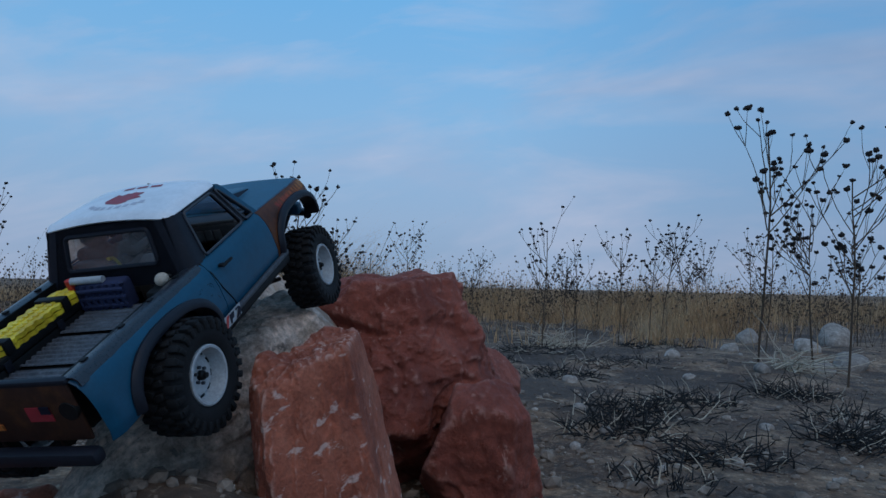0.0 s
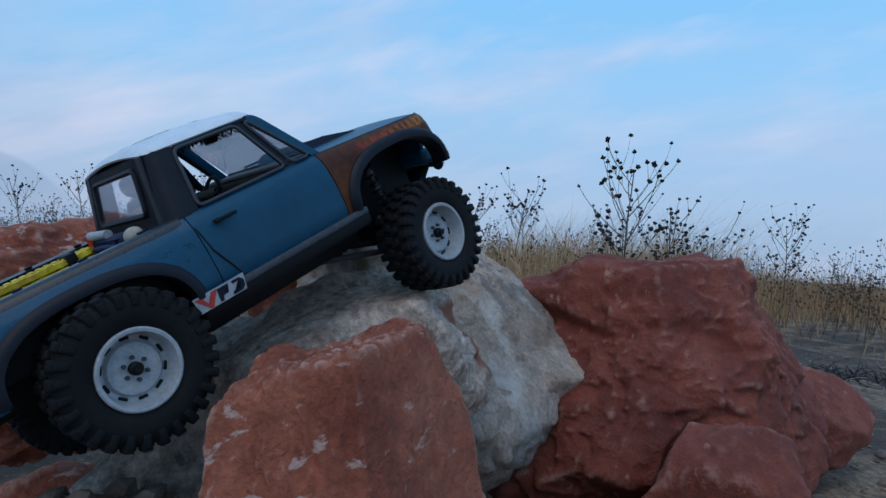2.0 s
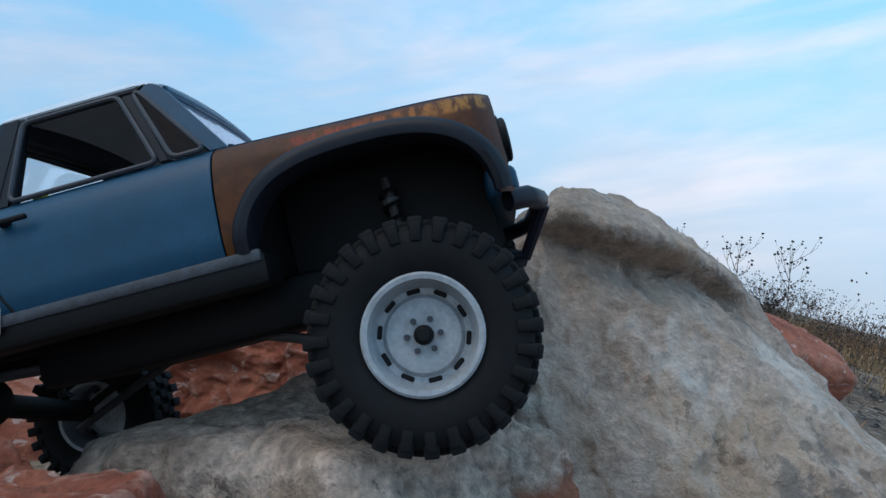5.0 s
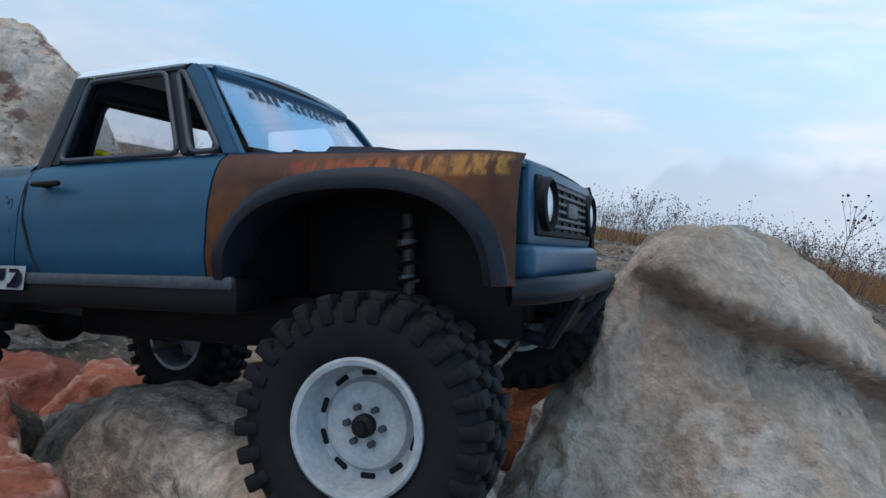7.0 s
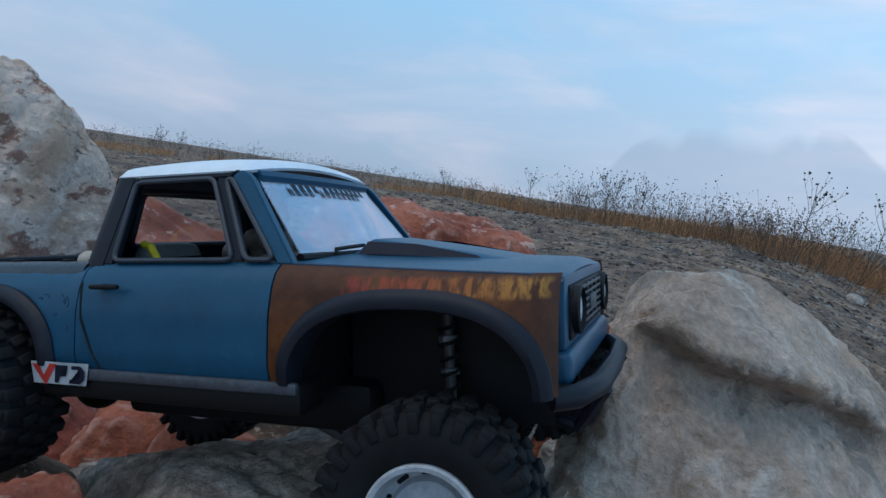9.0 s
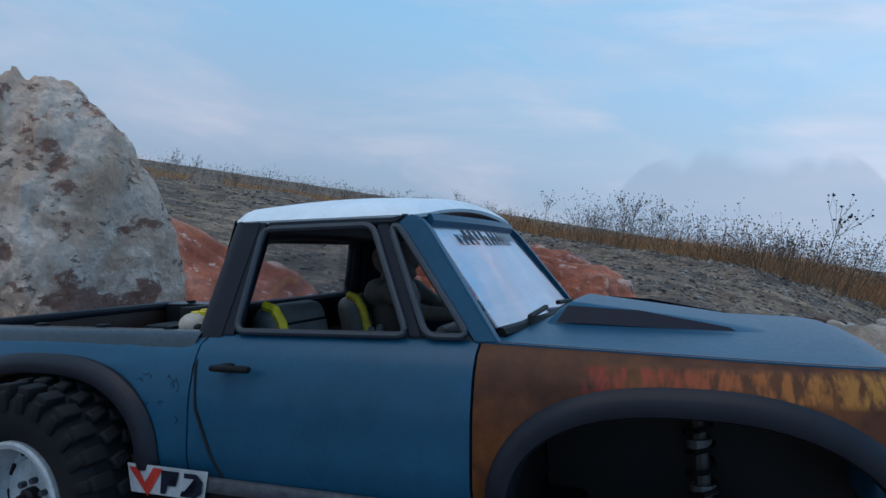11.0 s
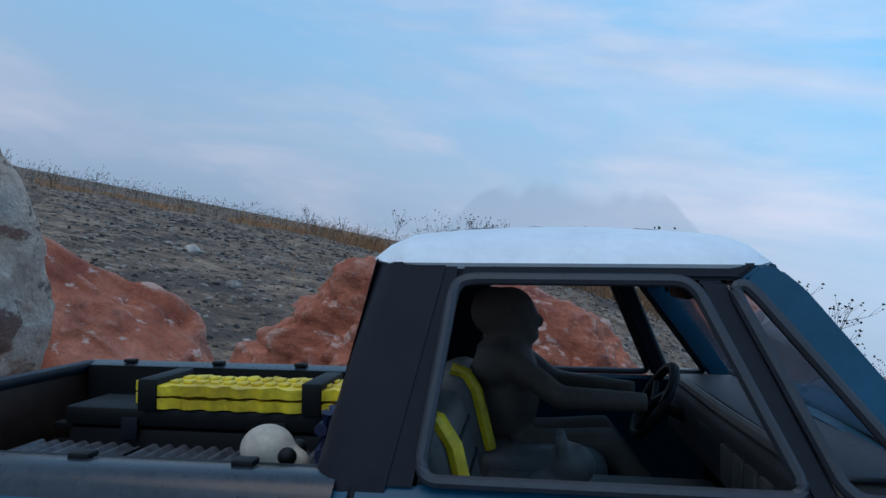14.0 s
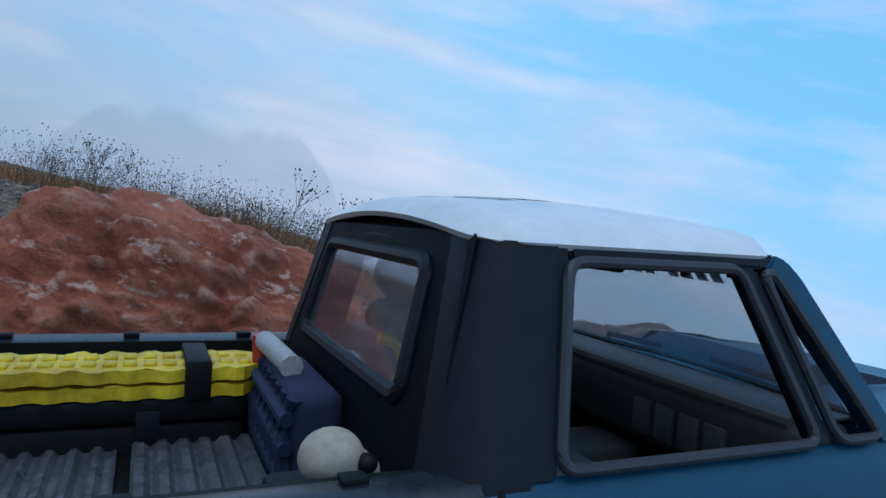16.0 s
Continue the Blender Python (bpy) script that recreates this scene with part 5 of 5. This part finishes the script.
v, f = scatter(xs, ys, (rng.lognormal(-4.7, 0.5, n) * (0.6 + rr_ / 9)).clip(0.004, 0.05))
gravel = new("gravel", raw("gravel", v, f, SLOPESTONE))
tagged(gravel, "pale gravel over the bare hilltop", "gravel", kind="stuff")


n = 420
xs, ys = rng.normal(-0.06, 0.13, n), rng.normal(-0.24, 0.10, n)
v, f = scatter(xs, ys, rng.lognormal(-5.1, 0.55, n).clip(0.003, 0.018))
gravel = new("gravel", raw("gravel", v, f, SLOPESTONE))
tagged(gravel, "small pebbles on the dirt bank below the truck", "gravel", kind="stuff")


def single_stone(x, y, s, seed, mat=STONES):
    bm = bmesh.new()
    bmesh.ops.create_icosphere(bm, subdivisions=3, radius=1)
    r = random.Random(seed)
    off = Vector((seed * 3.1, seed * 1.7, 0))
    fl = r.uniform(0.5, 0.75)
    for vv in bm.verts:
        k = 1 + 0.25 * noise.noise(vv.co * 1.2 + off) + 0.06 * noise.noise(vv.co * 5 + off)
        vv.co = Vector((vv.co.x * k, vv.co.y * k * 0.8, vv.co.z * k * fl)) * s
    ob = thing("stone", bm, mat, "weathered field stone lying on the soil", "stone", "loose stones")
    ob.matrix_basis = pose(x, y, ground_at(x, y) + s * 0.25, r.uniform(-15, 15), r.uniform(-15, 15), r.uniform(0, 360))


spots = [(-0.12, -0.20, 0.030), (-0.05, -0.26, 0.034), (0.02, -0.27, 0.026), (-0.16, -0.12, 0.036), (-0.20, -0.26, 0.024), (0.06, -0.24, 0.022), (-0.10, -0.33, 0.026), (0.00, -0.19, 0.022), (-0.24, -0.05, 0.045), (-0.28, 0.12, 0.05), (-0.02, -0.34, 0.020), (-0.30, -0.18, 0.03),
         (2.1, -0.36, 0.035), (1.9, -0.75, 0.025), (2.6, -0.9, 0.03), (1.5, -0.42, 0.022), (1.05, -0.42, 0.018), (1.2, -0.5, 0.02), (3.3, -0.9, 0.05), (2.9, -1.3, 0.045), (4.2, -1.9, 0.09), (3.7, -2.0, 0.12), (4.6, -1.6, 0.10), (3.4, -1.75, 0.07), (4.9, -2.3, 0.16), (4.0, -1.35, 0.06), (1.35, -0.95, 0.02), (0.9, -0.62, 0.015),
         (-0.9, 2.2, 0.03), (-0.4, 2.6, 0.03), (-1.6, 3.2, 0.05), (-0.2, 1.7, 0.02), (1.4, 4.2, 0.07), (2.4, 7.5, 0.10), (-2.4, 4.4, 0.05), (0.6, 3.1, 0.04)]
for k, (x, y, s) in enumerate(spots):
    single_stone(x, y, s, 100 + k)


# grass: blades in one sheet for each stand
def grass(xs, ys, height, width, mat, label):
    n = len(xs)
    zs = ground_height(xs, ys) + ground_bumps(xs, ys) - 0.02
    e = 0.2
    nx = ground_height(xs - e, ys) - ground_height(xs + e, ys)
    ny = ground_height(xs, ys - e) - ground_height(xs, ys + e)
    up_ = np.stack([nx, ny, np.full(n, 2 * e)], 1)
    up_ /= np.linalg.norm(up_, axis=1)[:, None]
    base = np.stack([xs, ys, zs], 1)
    a = rng.uniform(0, 2 * math.pi, n)
    side = np.stack([np.cos(a), np.sin(a), np.zeros(n)], 1)
    lean = np.stack([np.cos(a * 1.7 + 1), np.sin(a * 1.7 + 1), np.zeros(n)], 1) * (rng.random(n) ** 1.2 * 1.25)[:, None]
    h = (height * rng.uniform(0.30, 1.15, n))[:, None]
    w = (width * rng.uniform(0.6, 1.4, n))[:, None]
    mid = base + (up_ + lean * 0.35) * h * 0.55
    tip = base + (up_ * 0.92 + lean) * h
    v = np.stack([base - side * w, base + side * w, mid + side * w * 0.7, mid - side * w * 0.7, tip], 1).reshape(-1, 3)
    k = np.arange(n) * 5
    f = np.stack([k, k + 1, k + 2, k + 3], 1).tolist() + np.stack([k + 3, k + 2, k + 4], 1).tolist()
    ob = new("dry_grass", raw("dry_grass", v, f, mat))
    return tagged(ob, label, "dry grass", kind="stuff")


n = 76000
ra = 4.6 + 13 * rng.random(n) ** 1.3
az = np.radians(rng.uniform(-34, 66, n))
edge = 6.2 + 1.2 * np.sin(az * 9) + 0.8 * np.sin(az * 23 + 1) + np.clip(-np.degrees(az) - 6, 0, 30) * 0.22 - np.clip(np.degrees(az) - 15, 0, 20) * 0.07 + np.clip(np.degrees(az) - 38, 0, 40) * 0.22
clump = fbm(np.stack([ra * np.cos(az), ra * np.sin(az), 0 * ra], 1), 1.6, 3, 77)
keep = ra > edge + rng.normal(0, 0.9, n) - 1.0 * clump
tall = (0.22 + 0.32 * np.clip((ra - edge) / 1.8, 0, 1) + 0.16 * clump) * np.where(az > 0.75, 0.6, 1)
tall = (np.clip(tall, 0.12, 0.8) * (1 + 0.75 * np.exp(-((np.degrees(az) - 30) / 13) ** 2)))[keep]
xs, ys = (-0.35 + ra * np.cos(az))[keep], (-0.5 + ra * np.sin(az))[keep]
grass(xs, ys, tall, 0.0036, STRAW, "tall pale dry grass at the edge of the burnt ground")
n = 34000
ra = 8 + 12 * rng.random(n)
az = np.radians(rng.uniform(52, 114, n))
edge = 11.0 + np.clip(np.degrees(az) - 80, 0, 60) * 0.20 + 1.2 * np.sin(az * 14)
clump = fbm(np.stack([ra * np.cos(az), ra * np.sin(az), 0 * ra], 1), 1.1, 3, 78)
keep = (ra > edge + rng.normal(0, 0.5, n) - 1.0 * clump)
xs, ys = (0.2 + ra * np.cos(az))[keep], (-0.2 + ra * np.sin(az))[keep]
grass(xs, ys, 0.44 + 0.12 * np.sin(xs * 0.9), 0.0055, RUSTSTRAW, "rusty brown dry grass along the hill crest")
n = 9000
ra = 14 + 8 * rng.random(n)
az = np.radians(rng.uniform(108, 142, n))
keep = np.sin(az * 30) + 0.6 * np.sin(az * 71) > -0.6
xs, ys = (ra * np.cos(az))[keep], (ra * np.sin(az))[keep]
grass(xs, ys, 0.15, 0.006, RUSTSTRAW, "thin brown dry grass on the hill skyline")


n = 2600
ra, az = 1.3 + 9 * rng.random(n) ** 0.8, np.radians(rng.uniform(40, 112, n))
xs, ys = 0.2 + ra * np.cos(az), -0.2 + ra * np.sin(az)
clump = fbm(np.stack([xs, ys, 0 * xs], 1), 1.4, 2, 79)
keep = (clump > 0.15) | (rng.random(n) < 0.10)
grass(xs[keep], ys[keep], 0.09 + 0.05 * rng.random(int(keep.sum())), 0.0022, RUSTSTRAW, "low sprigs of brown dry grass on the stony hill")


def clods(xs, ys, size, mat, label):
    """Loose crumbs of stone and burnt turf, flattened and uneven, too many to count."""
    m = len(xs)
    oct_ = np.array([(1, 0, 0), (0, 1, 0), (-1, 0, 0), (0, -1, 0), (0, 0, 0.55), (0.6, 0.6, 0.3), (-0.6, 0.5, 0.35)])
    tri = np.array([(0, 5, 4), (5, 1, 4), (1, 6, 4), (6, 2, 4), (2, 3, 4), (3, 0, 4), (0, 1, 5), (1, 2, 6)])
    a = rng.uniform(0, 2 * math.pi, m)
    sc = size[:, None] * rng.uniform(0.5, 1.5, (m, 3)) * (1.3, 1.0, 0.8)
    q = oct_[None] * sc[:, None] * rng.uniform(0.75, 1.25, (m, 7, 1))
    x = q[..., 0] * np.cos(a)[:, None] - q[..., 1] * np.sin(a)[:, None] + xs[:, None]
    y = q[..., 0] * np.sin(a)[:, None] + q[..., 1] * np.cos(a)[:, None] + ys[:, None]
    z = q[..., 2] + ground_height(x, y) + ground_bumps(xs, ys)[:, None] - 0.002
    f = (tri[None] + 7 * np.arange(m)[:, None, None]).reshape(-1, 3)
    ob = new("rubble", raw("rubble", np.stack([x, y, z], -1).reshape(-1, 3), f, mat))
    return tagged(ob, label, "rubble", kind="stuff")


for count, mat, big, label in ((5200, CHAR, 0.017, "crumbs of black burnt turf on the stony hill"), (5200, STONES, 0.013, "small grey and tan stones on the hill")):
    ra, az = 1.2 + 10 * rng.random(count) ** 0.75, np.radians(rng.uniform(38, 128, count))
    xs, ys = 0.2 + ra * np.cos(az), -0.2 + ra * np.sin(az)
    clods(xs, ys, big * rng.uniform(0.4, 1.2, count) * (0.6 + 0.13 * ra), mat, label)


def weed_haze(xs, ys, height, mat, label):
    """Many thin dead stalks, each with a few tiny heads, too many to count."""
    vs, fs = [], []
    tet = np.array([(1, 0, 0), (-1, 0, 0), (0, 1, 0), (0, -1, 0), (0, 0, 1), (0, 0, -1)], float)
    tf = [(0, 2, 4), (2, 1, 4), (1, 3, 4), (3, 0, 4), (2, 0, 5), (1, 2, 5), (3, 1, 5), (0, 3, 5)]
    zs = ground_height(xs, ys)
    for x, y, z, h in zip(xs, ys, zs, height):
        u = np.array(slope_up(x, y))
        b = np.array((x, y, z))
        for k in range(int(rng.integers(2, 5))):
            lean = rng.normal(0, 0.34, 3) * (1, 1, 0)
            top = b + (u + lean) * h * rng.uniform(0.5, 1.0)
            a = rng.uniform(0, 6.28)
            w = np.array((math.cos(a), math.sin(a), 0)) * 0.0019
            m = len(vs)
            vs.extend((b - w, b + w, top + w * 0.5, top - w * 0.5))
            fs.append((m, m + 1, m + 2, m + 3))
            for c in range(int(rng.integers(1, 4))):
                p = top + (0 if c == 0 else 1) * rng.normal(0, 0.05, 3)
                m = len(vs)
                s = rng.uniform(0.006, 0.014)
                vs.extend(p + tet * s)
                fs.extend([(m + i, m + j, m + l) for i, j, l in tf])
    me = bpy.data.meshes.new("weeds")
    me.from_pydata([tuple(v) for v in vs], [], fs)
    me.materials.append(mat)
    return tagged(new("weeds", me), label, "weeds", kind="stuff")


n = 1300
ra, az = 5.2 + 6 * rng.random(n), np.radians(rng.uniform(-26, 66, n))
weed_haze(-0.35 + ra * np.cos(az), -0.5 + ra * np.sin(az), rng.uniform(0.25, 0.68, n) * (1 + 0.35 * np.exp(-((np.degrees(az) - 30) / 13) ** 2)), STALK, "dead dark weeds with tiny seed heads in the dry grass")
n = 2000
ra, az = 8.5 + 7 * rng.random(n), np.radians(np.where(rng.random(n) < 0.72, rng.uniform(52, 98, n), rng.uniform(98, 140, n)))
ra = ra + np.clip(np.degrees(az) - 80, 0, 60) * 0.1
weed_haze(ra * np.cos(az), ra * np.sin(az), np.where(az < 1.7, rng.uniform(0.45, 0.95, n), rng.uniform(0.3, 0.55, n)), STALK, "dead brown weeds with tiny seed heads on the crest")


def seed_plant(seed, height, branches, head):
    """A dead wild sunflower: bent stem, rising branches with side twigs, round dark seed heads."""
    r = random.Random(seed)
    st, hd = bmesh.new(), bmesh.new()

    def head_at(p, s):
        bmesh.ops.create_icosphere(hd, subdivisions=1, radius=s, matrix=Matrix.Translation(p) @ Matrix.Diagonal((1, 1, 0.75, 1)))
        for _ in range(3):
            d = Vector((r.uniform(-1, 1), r.uniform(-1, 1), r.uniform(-0.3, 1))).normalized()
            bmesh.ops.create_icosphere(hd, subdivisions=1, radius=s * 0.45, matrix=Matrix.Translation(p + d * s * 0.8))

    def limb(p, d, length, rad, depth):
        pts, q = [p.copy()], p.copy()
        for k in range(5):
            d = (d + Vector((r.uniform(-0.16, 0.16), r.uniform(-0.16, 0.16), 0.10))).normalized()
            q = q + d * length / 5
            pts.append(q.copy())
        tube(st, pts, rad, 4, taper=0.45)
        head_at(q, head * r.uniform(0.6, 1.25))
        if depth:
            for k in range(r.randint(2, 4)):
                p2 = pts[r.randint(1, 4)]
                d2 = (d + Vector((r.uniform(-1, 1), r.uniform(-1, 1), r.uniform(0.0, 0.6))) * 0.8).normalized()
                limb(p2, d2, length * r.uniform(0.25, 0.5), rad * 0.6, depth - 1)

    trunk = [Vector((0, 0, -0.03))]
    d = Vector((r.uniform(-0.15, 0.15), r.uniform(-0.15, 0.15), 1))
    for k in range(7):
        d = (d + Vector((r.uniform(-0.08, 0.08), r.uniform(-0.08, 0.08), 0.2))).normalized()
        trunk.append(trunk[-1] + d * height / 7 * 0.9)
    tube(st, trunk, height * 0.0055, 5, taper=0.5)
    head_at(trunk[-1], head)
    for k in range(branches):
        p = trunk[r.randint(2, 6)].lerp(trunk[r.randint(3, 7)], 0.4)
        a = r.uniform(0, 6.28)
        limb(p, Vector((math.cos(a), math.sin(a), r.uniform(0.5, 1.3))).normalized(), height * r.uniform(0.18, 0.42), height * 0.0028, 1)
    root = new("wild_sunflower")
    tagged(root, "dead wild sunflower with round black seed heads", "dead plant", "dead sunflowers")
    part("stem", st, STALK, root, "thin brown dead stems")
    tagged(part("seed_head", hd, SEED, root, "round black seed heads"), kind="stuff")
    return root


def stand(x, y, turn, scale):
    up_ = slope_up(x, y)
    q = Vector((0, 0, 1)).rotation_difference(up_).to_matrix().to_4x4()
    return Matrix.Translation((x, y, ground_at(x, y))) @ q @ pose(0, 0, 0, 0, 0, turn) @ Matrix.Diagonal((scale, scale, scale, 1))


kinds = [seed_plant(200 + k, 1.0, 8 + 2 * (k % 5), 0.0125) for k in range(7)]
rnd = random.Random(31)
places = [(3.3, -1.37, 1.5, 0), (3.15, -1.62, 1.05, 4), (2.7, -1.63, 1.15, 3), (3.9, -1.55, 0.9, 1), (2.85, 1.26, 0.95, 3), (2.98, 1.08, 0.85, 6), (3.08, 1.40, 0.8, 2), (2.95, 0.90, 0.75, 1), (3.3, 1.62, 0.7, 5), (3.5, 1.30, 0.7, 4), (4.2, -0.05, 1.15, 1), (4.4, -0.30, 1.05, 5), (4.5, -0.62, 1.1, 2), (4.5, -0.85, 1.0, 6), (5.2, -1.0, 0.7, 0), (5.0, -0.25, 0.6, 4)]
for k in range(40):
    a, r_ = radians(rnd.uniform(-26, 64)), rnd.uniform(5.0, 9)
    places.append((-0.35 + r_ * math.cos(a), -0.5 + r_ * math.sin(a), rnd.uniform(0.6, 1.0), rnd.randint(0, 6)))
for k in range(64):
    a, r_ = radians(rnd.choice((rnd.uniform(60, 98), rnd.uniform(60, 82), rnd.uniform(98, 138)))), rnd.uniform(9.5, 15)
    s_ = rnd.uniform(0.6, 1.1) if a < radians(98) else rnd.uniform(0.4, 0.6)
    places.append((r_ * math.cos(a), r_ * math.sin(a), s_, rnd.randint(0, 6)))
used = set()
for x, y, s_, k in places:
    m = stand(x, y, rnd.uniform(0, 360), s_)
    if k in used:
        copy_thing(kinds[k], m)
    else:
        used.add(k)
        kinds[k].matrix_basis = m


# burnt brush: tangles of thin charred twigs
def brush(seed, spread, height, count, mat, label, rad=0.0022):
    r = random.Random(seed)
    bm = bmesh.new()
    for k in range(count):
        a, d = r.uniform(0, 6.28), spread * r.random() ** 0.6
        p = Vector((d * math.cos(a), d * math.sin(a), -0.01))
        v_ = Vector((r.uniform(-1, 1), r.uniform(-1, 1), r.uniform(0.0, 0.75))).normalized()
        pts = [p]
        L = height * r.uniform(0.6, 1.8)
        for q in range(4):
            v_ = (v_ + Vector((r.uniform(-0.5, 0.5), r.uniform(-0.5, 0.5), r.uniform(-0.35, 0.12)))).normalized()
            pts.append(pts[-1] + v_ * L / 4)
        tube(bm, pts, rad * r.uniform(0.6, 1.5), 4, taper=0.4)
    return thing("burnt_brush" if mat is CHAR else "bleached_brush", bm, mat, label, "brush", "brush on the slope", "stuff", smooth=False)


for k, (x, y, s_, h_) in enumerate([(1.49, -0.61, 0.20, 0.10), (1.25, -0.52, 0.14, 0.06), (1.75, -0.80, 0.18, 0.07), (1.05, -0.78, 0.16, 0.07), (2.4, -0.30, 0.2, 0.06), (3.0, -0.60, 0.25, 0.06), (2.2, -1.25, 0.16, 0.10), (3.6, -0.1, 0.3, 0.07), (2.9, 0.2, 0.25, 0.07), (0.80, -0.60, 0.12, 0.05), (4.2, -0.9, 0.3, 0.06), (1.6, -1.3, 0.2, 0.06), (1.25, -1.15, 0.12, 0.09)]):
    b = brush(400 + k, s_, h_, 230, CHAR, "tangle of charred black brush on burnt soil")
    b.matrix_basis = stand(x, y, 0, 1)
    b = brush(500 + k, s_ * 1.15, h_ * 0.9, 34, WHITETWIG, "scattered bleached dry twigs", 0.0020)
    b.matrix_basis = stand(x, y, 50, 1)
for k, (x, y, s_) in enumerate([(4.35, -0.20, 0.20), (4.45, -0.02, 0.15), (3.1, -1.45, 0.15), (1.35, 2.7, 0.16), (1.65, 2.4, 0.16), (1.15, 2.2, 0.12)]):
    b = brush(600 + k, s_, 0.22 if k < 3 else 0.14, 60 if k < 3 else 110, WHITETWIG if k < 3 else RUSTSTRAW, "pale bleached dead brush" if k < 3 else "low tangle of brown dry twigs", 0.0035 if k < 3 else 0.0026)
    b.matrix_basis = stand(x, y, 0, 1)
